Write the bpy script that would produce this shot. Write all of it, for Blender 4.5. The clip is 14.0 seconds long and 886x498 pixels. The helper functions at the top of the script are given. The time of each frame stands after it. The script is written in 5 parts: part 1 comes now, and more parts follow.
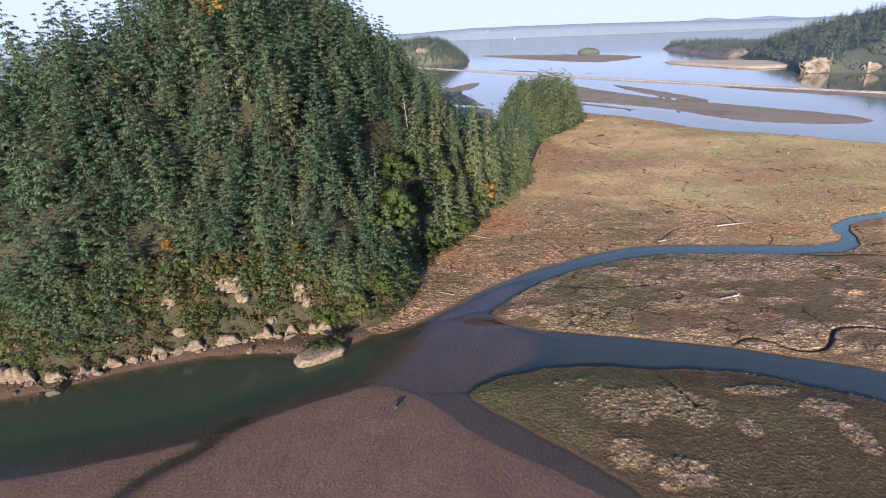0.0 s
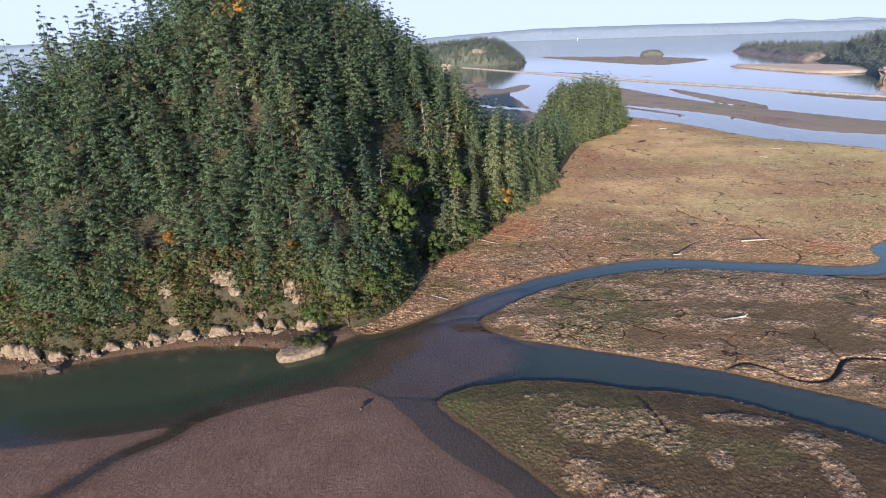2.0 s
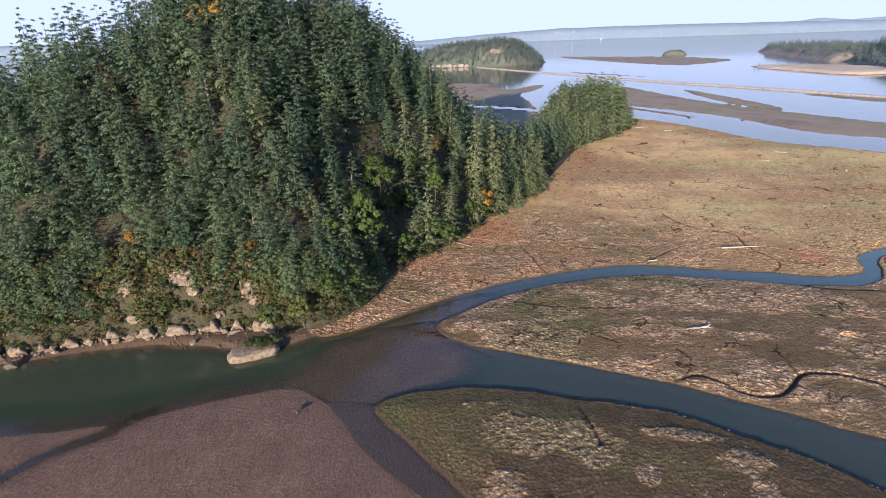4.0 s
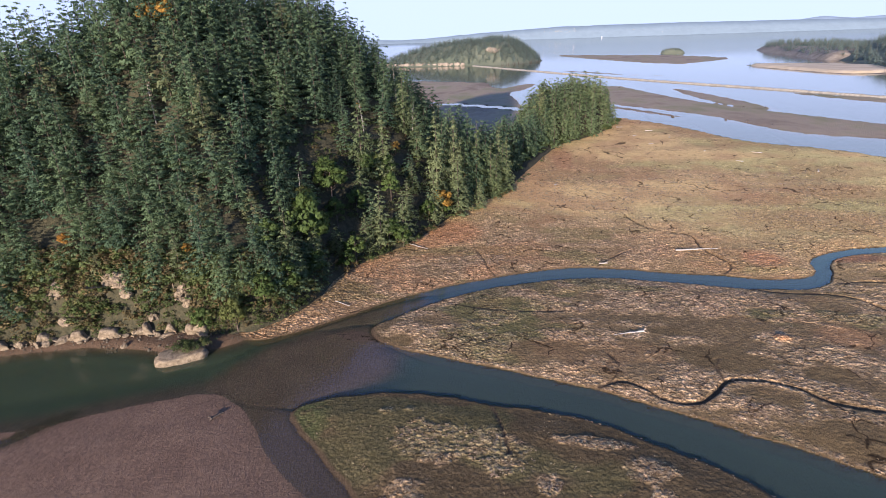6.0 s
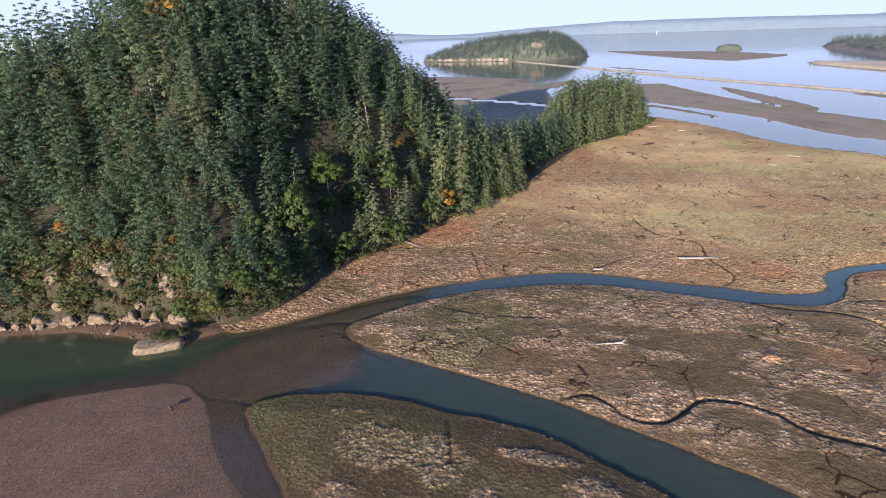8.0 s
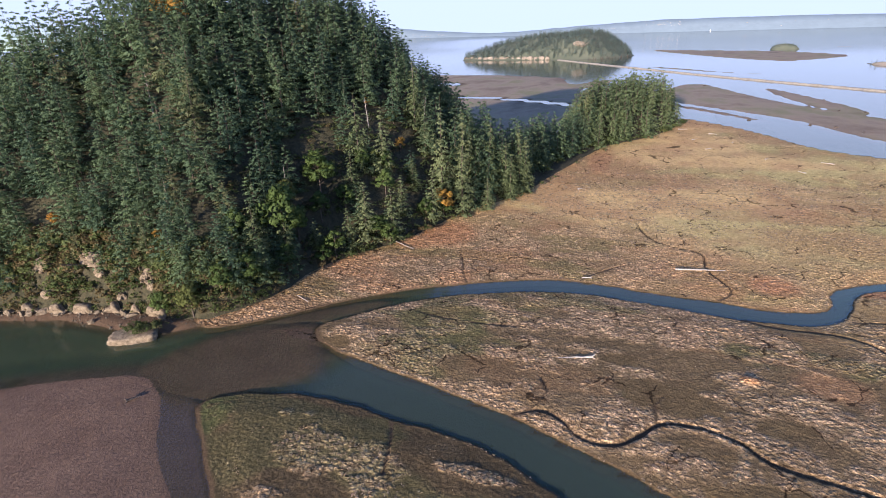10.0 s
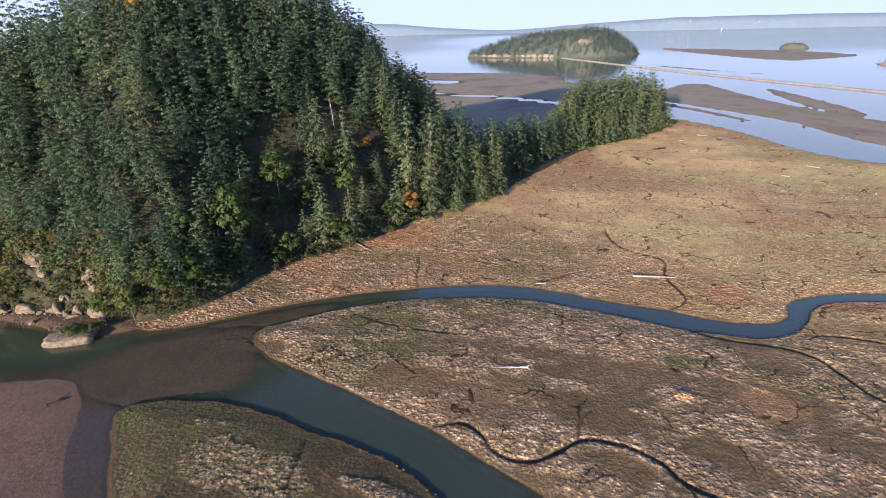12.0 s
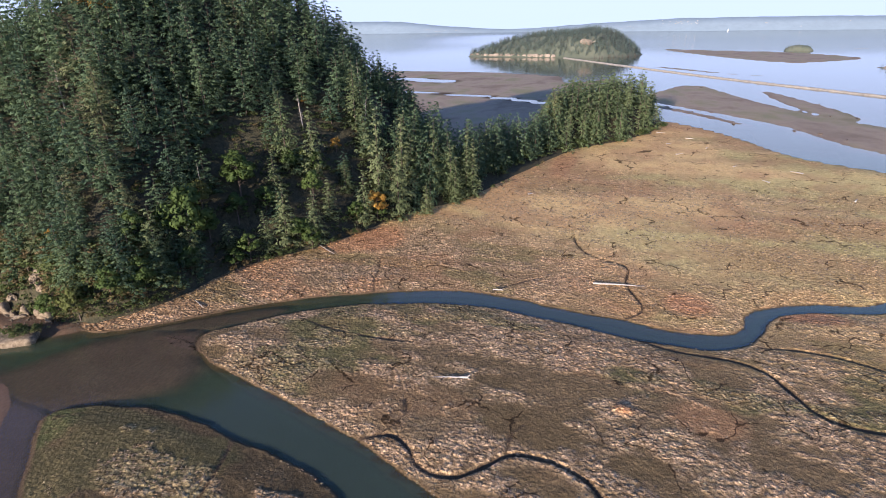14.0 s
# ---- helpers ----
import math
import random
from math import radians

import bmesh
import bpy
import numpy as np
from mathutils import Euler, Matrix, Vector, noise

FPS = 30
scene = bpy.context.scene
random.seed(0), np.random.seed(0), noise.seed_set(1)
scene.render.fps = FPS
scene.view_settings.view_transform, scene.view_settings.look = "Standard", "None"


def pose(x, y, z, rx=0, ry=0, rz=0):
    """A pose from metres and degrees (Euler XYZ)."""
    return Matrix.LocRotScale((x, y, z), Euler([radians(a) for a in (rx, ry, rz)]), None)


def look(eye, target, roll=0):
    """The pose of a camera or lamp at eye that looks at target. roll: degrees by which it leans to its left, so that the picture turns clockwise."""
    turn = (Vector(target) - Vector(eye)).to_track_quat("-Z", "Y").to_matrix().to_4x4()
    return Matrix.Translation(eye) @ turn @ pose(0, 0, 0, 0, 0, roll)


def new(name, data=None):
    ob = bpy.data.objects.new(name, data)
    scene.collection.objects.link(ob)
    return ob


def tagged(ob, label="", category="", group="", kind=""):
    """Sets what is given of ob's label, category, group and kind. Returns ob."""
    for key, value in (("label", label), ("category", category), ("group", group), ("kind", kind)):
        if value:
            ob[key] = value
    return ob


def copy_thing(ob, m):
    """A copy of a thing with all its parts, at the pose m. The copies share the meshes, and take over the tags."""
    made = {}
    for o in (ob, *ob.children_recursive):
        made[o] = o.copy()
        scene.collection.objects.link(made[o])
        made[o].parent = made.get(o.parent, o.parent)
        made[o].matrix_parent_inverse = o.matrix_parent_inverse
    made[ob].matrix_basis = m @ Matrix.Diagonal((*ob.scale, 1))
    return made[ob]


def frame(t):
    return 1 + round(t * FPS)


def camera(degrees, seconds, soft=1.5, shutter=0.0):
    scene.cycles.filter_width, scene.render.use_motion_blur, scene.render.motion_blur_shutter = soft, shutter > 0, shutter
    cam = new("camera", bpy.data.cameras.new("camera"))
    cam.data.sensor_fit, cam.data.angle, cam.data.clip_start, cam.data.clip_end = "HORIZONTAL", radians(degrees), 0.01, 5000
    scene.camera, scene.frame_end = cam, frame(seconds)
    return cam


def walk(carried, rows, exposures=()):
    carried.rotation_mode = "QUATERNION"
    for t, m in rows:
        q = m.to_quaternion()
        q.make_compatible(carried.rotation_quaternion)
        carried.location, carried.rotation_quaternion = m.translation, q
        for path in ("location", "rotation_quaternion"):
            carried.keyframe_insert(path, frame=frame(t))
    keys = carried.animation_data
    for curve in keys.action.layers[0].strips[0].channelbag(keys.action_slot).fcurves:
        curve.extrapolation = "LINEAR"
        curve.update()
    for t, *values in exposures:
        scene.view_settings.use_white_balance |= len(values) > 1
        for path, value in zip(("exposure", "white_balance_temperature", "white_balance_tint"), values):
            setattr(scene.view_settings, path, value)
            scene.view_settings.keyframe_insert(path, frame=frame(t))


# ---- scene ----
cam = camera(79.4, 14.0, 0.95)
PATH = [
    (0, (9.408, 2.225, 69.02), (9.378, 4.082, 68.278), -2.2),
    (0.5, (13.725, 2.335, 68.48), (13.664, 4.195, 67.748), -2.3),
    (1, (17.609, 2.831, 68.799), (17.476, 4.687, 68.066), -2.1),
    (1.5, (21.573, 3.496, 68.995), (21.393, 5.348, 68.261), -1.9),
    (2, (25.667, 4.216, 69.117), (25.437, 6.062, 68.383), -1.9),
    (4.5, (46.076, 8.933, 69.097), (45.765, 10.768, 68.363), -1.9),
    (5, (50.481, 10.065, 69.179), (50.167, 11.898, 68.443), -1.9),
    (5.5, (54.197, 11.206, 69.035), (53.886, 13.04, 68.298), -1.9),
    (6, (58.3, 12.393, 69.034), (57.984, 14.225, 68.296), -1.9),
    (6.5, (62.171, 13.669, 69.058), (61.828, 15.495, 68.317), -1.8),
    (7, (66.271, 15.035, 68.946), (65.884, 16.852, 68.204), -1.8),
    (7.5, (70.307, 16.507, 69.063), (69.876, 18.312, 68.317), -1.8),
    (10, (89.445, 26.09, 68.65), (88.827, 27.837, 67.899), -1.6),
    (10.5, (93.188, 28.307, 68.748), (92.555, 30.048, 67.993), -1.5),
    (11, (96.874, 30.528, 68.752), (96.232, 32.265, 67.996), -1.5),
    (11.5, (100.359, 32.726, 68.735), (99.714, 34.461, 67.977), -1.4),
    (12, (103.809, 34.86, 68.845), (103.163, 36.594, 68.085), -1.3),
    (12.5, (106.989, 36.868, 68.922), (106.341, 38.6, 68.161), -1.1),
    (13, (110.114, 38.799, 69.017), (109.466, 40.53, 68.254), -1.0),
    (13.5, (112.952, 40.59, 69.144), (112.3, 42.319, 68.38), -0.9),
    (14, (115.468, 42.302, 69.321), (114.809, 44.028, 68.556), -0.7),
]
walk(cam, [(t, look(eye, target, roll)) for t, eye, target, roll in PATH],
     [(0.0, 1.56, 6900.0, 21.0), (14.0, 1.56, 6900.0, 21.0)])

# ---- light ----
SUN_ELEV, SUN_AZ = 10.8, 8.5   # shadows fall ahead and a little to the right
world = bpy.data.worlds.new("world")
scene.world = world
world.use_nodes = True
wn = world.node_tree
sky = wn.nodes.new("ShaderNodeTexSky")
sky.sky_type, sky.sun_disc = "NISHITA", False
sky.sun_elevation, sky.sun_rotation = radians(SUN_ELEV), radians(180 + SUN_AZ)
sky.air_density, sky.dust_density, sky.ozone_density = 1.0, 0.15, 3.0
tone = wn.nodes.new("ShaderNodeMix")
tone.data_type, tone.blend_type = "RGBA", "MULTIPLY"
tone.inputs[0].default_value, tone.inputs[7].default_value = 1.0, (0.71, 0.745, 1.03, 1)
wn.links.new(sky.outputs[0], tone.inputs[6])
haze = wn.nodes.new("ShaderNodeMix")
haze.data_type, haze.blend_type = "RGBA", "DARKEN"
haze.inputs[0].default_value, haze.inputs[7].default_value = 1.0, (1.62, 2.20, 3.3, 1)
wn.links.new(tone.outputs[2], haze.inputs[6])
wn.links.new(haze.outputs[2], wn.nodes["Background"].inputs[0])
wn.nodes["Background"].inputs[1].default_value = 0.148
sun = new("sun", bpy.data.lights.new("sun", "SUN"))
sun.data.energy, sun.data.angle, sun.data.color = 4.1, radians(0.6), (1.0, 0.92, 0.82)
sun_dir = Vector((math.sin(radians(SUN_AZ)) * math.cos(radians(SUN_ELEV)),
                  math.cos(radians(SUN_AZ)) * math.cos(radians(SUN_ELEV)), -math.sin(radians(SUN_ELEV))))
sun.matrix_world = look((0, -200, 300), Vector((0, -200, 300)) + sun_dir)

# ---- numbers: noise and outlines ----
RNG = np.random.default_rng(7)


def lattice(ix, iy, seed):
    h = (ix.astype(np.int64) * 374761393 + iy.astype(np.int64) * 668265263 + seed * 974711) & 0x7fffffff
    h = ((h ^ (h >> 13)) * 1274126177) & 0x7fffffff
    return ((h ^ (h >> 16)) & 0xffff) / 65535.0


def noise2(x, y, seed=0):
    """Smooth value noise, 0 to 1."""
    ix, iy = np.floor(x), np.floor(y)
    fx, fy = x - ix, y - iy
    fx, fy = fx * fx * (3 - 2 * fx), fy * fy * (3 - 2 * fy)
    a, b = lattice(ix, iy, seed), lattice(ix + 1, iy, seed)
    c, d = lattice(ix, iy + 1, seed), lattice(ix + 1, iy + 1, seed)
    return (a * (1 - fx) + b * fx) * (1 - fy) + (c * (1 - fx) + d * fx) * fy


def fbm(x, y, octaves=4, seed=0):
    out, amp, tot = 0, 1.0, 0
    for k in range(octaves):
        out = out + amp * noise2(x * 2 ** k + 17.3 * k, y * 2 ** k - 9.1 * k, seed + k)
        tot += amp
        amp *= 0.55
    return out / tot


def smooth(a, b, v):
    t = np.clip((v - a) / (b - a), 0, 1)
    return t * t * (3 - 2 * t)


def rounded(points, times=2, closed=True):
    """Corner cutting: turns a coarse outline into a smooth one."""
    p = np.array(points, float)
    for _ in range(times):
        q = np.roll(p, -1, axis=0) if closed else p[1:]
        base = p if closed else p[:-1]
        r = np.empty((2 * len(base), 2))
        r[0::2], r[1::2] = base * 0.75 + q * 0.25, base * 0.25 + q * 0.75
        p = r if closed else np.vstack([p[:1], r, p[-1:]])
    return p


def line_distance(x, y, pts, closed=False):
    best = np.full(x.shape, 1e12)
    q = np.roll(pts, -1, axis=0) if closed else pts[1:]
    for (ax, ay), (bx, by) in zip(pts if closed else pts[:-1], q):
        dx, dy = bx - ax, by - ay
        t = np.clip(((x - ax) * dx + (y - ay) * dy) / (dx * dx + dy * dy + 1e-9), 0, 1)
        np.minimum(best, (x - ax - t * dx) ** 2 + (y - ay - t * dy) ** 2, out=best)
    return np.sqrt(best)


def inside_distance(x, y, pts):
    """Distance from the outline, positive inside."""
    inside = np.zeros(x.shape, bool)
    for (ax, ay), (bx, by) in zip(pts, np.roll(pts, -1, axis=0)):
        if ay == by:
            continue
        hit = ((ay > y) != (by > y)) & (x < (bx - ax) * (y - ay) / (by - ay) + ax)
        inside ^= hit
    d = line_distance(x, y, pts, True)
    return np.where(inside, d, -d)


def near_distance(x, y, pts, reach):
    """inside_distance where it matters; far outside -reach."""
    out = np.full(x.shape, -float(reach))
    lo, hi = pts.min(0) - reach, pts.max(0) + reach
    m = (x > lo[0]) & (x < hi[0]) & (y > lo[1]) & (y < hi[1])
    if m.any():
        out[m] = inside_distance(x[m], y[m], pts)
    return out


# ---- the plan ----
MARSH_NEAR = rounded([(11.5, 94), (17.5, 98.3), (29, 102.4), (40, 102.5), (52, 100.9), (69, 99), (82, 93.6), (93, 87.6), (98, 83),
                      (112, 75), (135, 62), (165, 48), (180, -60), (90, -60), (62, 20), (40, 66.3), (33.6, 73.2), (25.2, 81.2), (15.6, 89.4)])
MARSH_MID = rounded([(18, 127.5), (24.7, 120.2), (37, 116.6), (50, 114.3), (62, 110.8), (72.5, 108.3), (80, 105.6), (86, 103), (93, 100.3),
                     (105, 95.3), (112.3, 91.8), (130, 84), (170, 66), (290, 10), (420, 200), (330, 262), (230, 226), (186, 199),
                     (176, 193), (165, 190.5), (155, 186), (149.5, 180.5), (147.3, 172), (143, 165.3), (134.5, 160.8), (124, 160.7), (115, 160.4),
                     (102, 163), (79, 164.6), (66, 161.4), (48.5, 154.6), (35, 145.5), (25, 135)])
MARSH_FAR = rounded([(-9, 117), (2.2, 124.9), (16.3, 139.2), (27.3, 148.9), (40.2, 157.2), (54.3, 164.3), (69, 170.9), (85, 172.2), (101, 169.4),
                     (115, 169.5), (128.6, 167.2), (140, 169.6), (144, 173.8), (145.4, 183), (151, 188.3), (162.7, 194.9), (174.5, 197), (181, 202.4),
                     (225, 231), (330, 274), (330, 288), (269, 320), (232, 366), (211, 376), (193, 391), (171, 447), (148, 482), (122, 508),
                     (100, 500), (60, 420), (30, 350), (-10, 300), (-30, 200), (-22, 125)])
MUD_BAR = rounded([(-200, 40), (-120, 60), (-70, 73), (-57, 76.5), (-44, 80), (-35, 83.6), (-27.5, 88.3), (-18, 93.4), (-8, 98.2), (0.5, 95),
                   (6.6, 89.5), (12.2, 82), (19.5, 76.4), (28, 71.2), (40, 58), (60, 0), (60, -60), (-200, -60)])
FLATS = [rounded(p) for p in (
    [(113, 690), (166, 835), (197, 690), (230, 592), (275, 513), (330, 430), (320, 385), (243, 405), (222, 459), (213, 495), (181, 542), (110, 622)],
    [(80, 612), (122, 584), (186, 488), (180, 513), (150, 560), (110, 608)],
    [(230, 778), (261, 643), (276, 535), (245, 558), (228, 674)],
    [(95, 2030), (319, 1850), (446, 1785), (560, 1495), (410, 1310), (345, 1262), (228, 1557)],
    [(640, 2010), (700, 2080), (720, 2060), (670, 1990)],
    [(100, 1160), (170, 1090), (214, 1002), (310, 930), (240, 962), (140, 1075)],
    [(330, 700), (420, 590), (460, 520), (430, 500), (350, 620)],
    [(-420, 880), (-287, 955), (-152, 958), (-10, 898), (-12, 850), (16, 769), (40, 850), (66, 866), (48, 762), (24, 728), (40, 640), (60, 480), (0, 330),
     (-200, 330), (-420, 480)],
    [(452, 1185), (490, 1205), (560, 1190), (640, 1150), (640, 950), (560, 905), (500, 905), (470, 1040)])]
# shoals that stay just under the water
SHOALS = [(rounded(p), top, soft) for p, top, soft in (
    ([(-15, 94), (4, 90), (16, 94), (27, 106), (31, 114), (27, 122), (18, 128), (8, 128), (-2, 121), (-8, 108)], -0.05, 9),
    ([(2, 104), (7, 102), (10, 106), (6, 109)], -0.06, 3),
    ([(11, 106), (17, 106), (18, 109), (12, 109)], -0.08, 3),
    ([(4, 122), (11, 129), (19, 131), (28, 123), (26, 117), (14, 118)], 0.0, 6),
    ([(0, 124), (14, 138), (27, 148), (34, 146), (22, 131), (10, 126)], -0.3, 5),
    ([(-12, 96), (15, 97), (30, 86), (45, 72), (72, 34), (8, 20), (-6, 60), (-18, 84)], -0.02, 5))]
# creeks through the marsh: centre line, half width, bed level
CREEKS = [(rounded(p, 2, False), w, z) for p, w, z in (
    ([(73, 108), (78, 111.6), (82.7, 109.6), (86, 105.4), (92, 105), (96.4, 108.5), (99.7, 113.9), (107, 114.7), (114, 112), (117, 108), (128, 106.2), (150, 101)], 0.66, 0.06),
    ([(99.6, 113.5), (99, 118), (101, 122)], 0.35, 0.4),
    ([(119, 160.5), (128.3, 157.6), (138.8, 158.4), (146.1, 155.7), (149.9, 148.3), (152.6, 143), (158, 141), (170, 142.5), (200, 140)], 0.85, 0.03),
    ([(146, 166), (160, 167.5), (172, 163), (190, 158), (230, 150)], 0.5, 0.2),
    ([(115.3, 168), (121.3, 175.2), (118, 183), (114.8, 189.9), (116.3, 203), (104.4, 205.8), (97.8, 215.3), (96, 224)], 0.5, 0.2),
    ([(49.5, 160), (45.4, 167.6), (44.2, 173.4), (41, 181)], 0.38, 0.3),
    ([(51, 102), (53.4, 96.8), (55.2, 90.8), (56, 87)], 0.42, 0.2),
    ([(47, 113), (45, 119), (47.5, 123), (50, 125)], 0.26, 0.3),
    ([(75, 109), (77.5, 112.5), (79, 117), (77, 121)], 0.26, 0.3),
    ([(79, 171), (84, 178), (92, 186)], 0.35, 0.3),
    ([(-200, 640), (-124, 633), (-54, 623), (28, 578), (60, 545)], 15.0, -0.5),
    ([(-340, 810), (-230, 800), (-160, 775)], 44.0, -0.5),
    ([(33, 146), (40, 141), (55, 139), (70, 141)], 0.26, 0.35))]
GULLY = rounded([(-33, 87), (-36.1, 83.2), (-37.6, 79.2), (-42, 76), (-45.2, 72.2), (-47.5, 67), (-55, 55)], 2, False)

HILL_FOOT = rounded([(-18, 118.5), (-7, 124), (0, 139), (0, 158), (8, 174), (17, 186), (26, 215), (35, 241), (34, 272), (21, 309), (-3, 338), (-52, 346),
                     (-100, 312), (-132, 262), (-158, 215), (-174, 165), (-160, 122), (-128, 102), (-94, 103), (-82, 101), (-74, 104), (-66, 109), (-55, 112.5), (-41, 116.5), (-29, 119.5)], 1)
NECK_FOOT = rounded([(22, 215), (36, 236), (46, 250), (58, 300), (70, 350), (76, 362), (60, 385), (40, 350), (18, 310), (5, 260)])
BEACH = rounded([(-200, 80), (-130, 88), (-87, 95), (-77, 98.3), (-68, 103.4), (-57, 107.7), (-45, 110.1), (-34, 110.5), (-25, 109), (-15.5, 112.2), (-9, 119), (-8, 124), (-30, 135), (-120, 130), (-200, 120)])
COPSE_FOOT = rounded([(66, 352), (78, 374), (94, 394), (111, 424), (123, 456), (124, 486), (104, 498), (70, 470), (48, 420), (46, 370)])


def hill_height(x, y):
    """Level of the hill, and the distances inside the feet of hill and low land."""
    d = near_distance(x, y, HILL_FOOT, 8)
    t = np.clip(d / 96.0, 0, 1)
    main = 90 * (1 - (1 - t) ** 1.25)
    main = main - np.minimum(0.5 * main, 10 * smooth(-74, -100, x) * smooth(150, 182, y))
    cliff = 6.0 * smooth(0.0, 6.0, d) * smooth(150, 118, y)
    bumps = (fbm(x / 22, y / 22, 3, 40) - 0.5) * 9 * smooth(4, 30, d)
    c = np.maximum(near_distance(x, y, COPSE_FOOT, 8), near_distance(x, y, NECK_FOOT, 8))
    knoll = 16.0 * smooth(0, 13, near_distance(x, y, COPSE_FOOT, 8)) + 6 * smooth(0, 14, near_distance(x, y, NECK_FOOT, 8))
    return np.where(d > -8, main + cliff + bumps, 0) + knoll * smooth(30, 0, d), d, c


def tussock(x, y):
    """Height pattern of the marsh: short broken ridges."""
    wx = x + 2.4 * (fbm(x / 5, y / 5, 2, 3) - 0.5)
    wy = y + 2.4 * (fbm(x / 5, y / 5, 2, 5) - 0.5)
    u, v = wx * 0.97 + wy * 0.24, wy * 0.97 - wx * 0.24
    a = 1 - np.abs(2 * noise2(u / 2.3, v / 1.15, 11) - 1)
    b = 1 - np.abs(2 * noise2(u / 1.1, v / 0.75, 12) - 1)
    return 0.6 * a + 0.4 * b


# rafts of dead tussock on the near marsh: centre and half axes
RAFTS = [(42.5, 88.5, 7.5, 5.2), (53.5, 87.5, 5.5, 5.6), (39.5, 75, 3.6, 3.6), (46.5, 70.5, 5, 3.6), (62.5, 80.8, 2.0, 2.4), (71, 91.6, 7, 1.6), (80, 86, 4, 3),
         (80.5, 78, 2.5, 5), (32, 95.5, 1.6, 0.8), (36, 96.6, 1.2, 0.6)]
# smooth bare pans on the middle marsh
PANS = [(117, 98, 14, 6), (61, 120, 6, 5.5), (68, 121, 5, 5), (103, 121, 11, 5), (105, 110.3, 6, 2.6), (97, 124, 7, 3), (122, 118, 6, 3), (92, 133, 4, 2.5), (28, 122, 4, 2.5)]


def raft_mask(x, y, near):
    """Where the dead tussocks lie thick: 0 to 1."""
    w = fbm(x / 3.2, y / 2.4, 3, 52) - 0.5
    on = np.zeros(x.shape)
    for cx, cy, rx, ry in RAFTS:
        on = np.maximum(on, smooth(1.15, 0.9, np.hypot((x - cx) / rx, (y - cy) / ry) + 0.9 * w))
    patch = fbm(x / 11 + 0.3, y / 6, 4, 51)
    wide = 0.12 + 0.88 * smooth(0.34, 0.52, patch + 0.3 * w)
    for cx, cy, rx, ry in PANS:
        wide = wide * smooth(0.7, 1.3, np.hypot((x - cx) / rx, (y - cy) / ry) + 0.9 * w)
    return np.where(near > -1, np.maximum(on, 0.14 * smooth(0.60, 0.66, patch)), wide), patch


def ground(x, y):
    """Level of the sheet and what grows on it."""
    wob = 1.5 * (fbm(x / 5, y / 5, 3, 21) - 0.5)
    z = -1.7 + 0.5 * (fbm(x / 25, y / 25, 3, 1) - 0.5)
    far = smooth(250, 700, np.hypot(x, y))
    bar = near_distance(x, y, MUD_BAR, 14)
    shelf = bar + 0.6 * wob
    z = np.maximum(z, np.where(shelf > 0, np.minimum(0.03 * shelf, 0.32), 0.13 * shelf) + 0.08 * (fbm(x / 6, y / 6, 3, 31) - 0.5) * smooth(2, 8, bar))
    mud = smooth(-3, 2, bar)
    for p, level, soft in SHOALS:
        d = near_distance(x, y, p, 14)
        z = np.maximum(z, -1.7 + (1.7 + level) * smooth(-soft, soft * 0.6, d + 2 * wob))
        mud = np.maximum(mud, smooth(-3, 2, d))
    d = near_distance(x, y, BEACH, 10)
    z = np.maximum(z, -1.7 + 2.5 * smooth(-4, 4.5, d + wob))
    mud = np.maximum(mud, smooth(-2, 1, d))
    dry = np.zeros(x.shape)
    for p in FLATS:
        d = near_distance(x, y, p, 30)
        z = np.maximum(z, -1.7 + 2.0 * smooth(-18, 5, d + 5 * wob))
        dry = np.maximum(dry, smooth(-4, 3, d))
        mud = np.maximum(mud, smooth(-6, 0, d))
    z = np.where((bar > 0) & (line_distance(x, y, GULLY) < 6), np.minimum(z, -0.12 + 0.09 * line_distance(x, y, GULLY) ** 1.2), z)
    marsh = np.full(x.shape, -12.0)
    for p in (MARSH_NEAR, MARSH_MID, MARSH_FAR):
        marsh = np.maximum(marsh, near_distance(x, y, p, 12))
    edge = marsh + 0.8 * wob
    tus = tussock(x, y)
    rafts, patch = raft_mask(x, y, near_distance(x, y, MARSH_NEAR, 12))
    rough = smooth(0.2, 1.5, edge) * rafts
    top = 0.75 + 0.3 * (fbm(x / 20, y / 20, 2, 61) - 0.5) + rough * (0.06 + 0.24 * (tus - 0.45)) * (1 - far) + 0.10 * (fbm(x / 1.5, y / 1.5, 2, 63) - 0.5) + 0.45 * smooth(2.6, 0.6, np.hypot(x - 118, (y - 132.3) * 1.2))
    top = top * (0.34 + 0.66 * smooth(0.0, 8.0, marsh))
    bank = smooth(-0.35, 0.15, edge)
    z = np.where(marsh > -11, np.maximum(z, z * (1 - bank) + top * bank), z)
    cut = np.zeros(x.shape)
    for pts, w, level in CREEKS:
        lo, hi = pts.min(0) - 9 - w, pts.max(0) + 9 + w
        m = (x > lo[0]) & (x < hi[0]) & (y > lo[1]) & (y < hi[1])
        if m.any():
            d = line_distance(x[m], y[m], pts) + 0.3 * wob[m]
            k = smooth(w * 0.6 + 0.12, w * 0.22, d)
            z[m] = np.minimum(z[m], z[m] * (1 - k) + min(level + 0.1, 0.5) * k)
            cut[m] = np.maximum(cut[m], k)
    return z, marsh, edge, tus, patch, rafts, dry, cut


# ---- materials ----
def material(name):
    m = bpy.data.materials.new(name)
    m.use_nodes = True
    m.node_tree.nodes.clear()
    return m, m.node_tree.nodes, m.node_tree.links


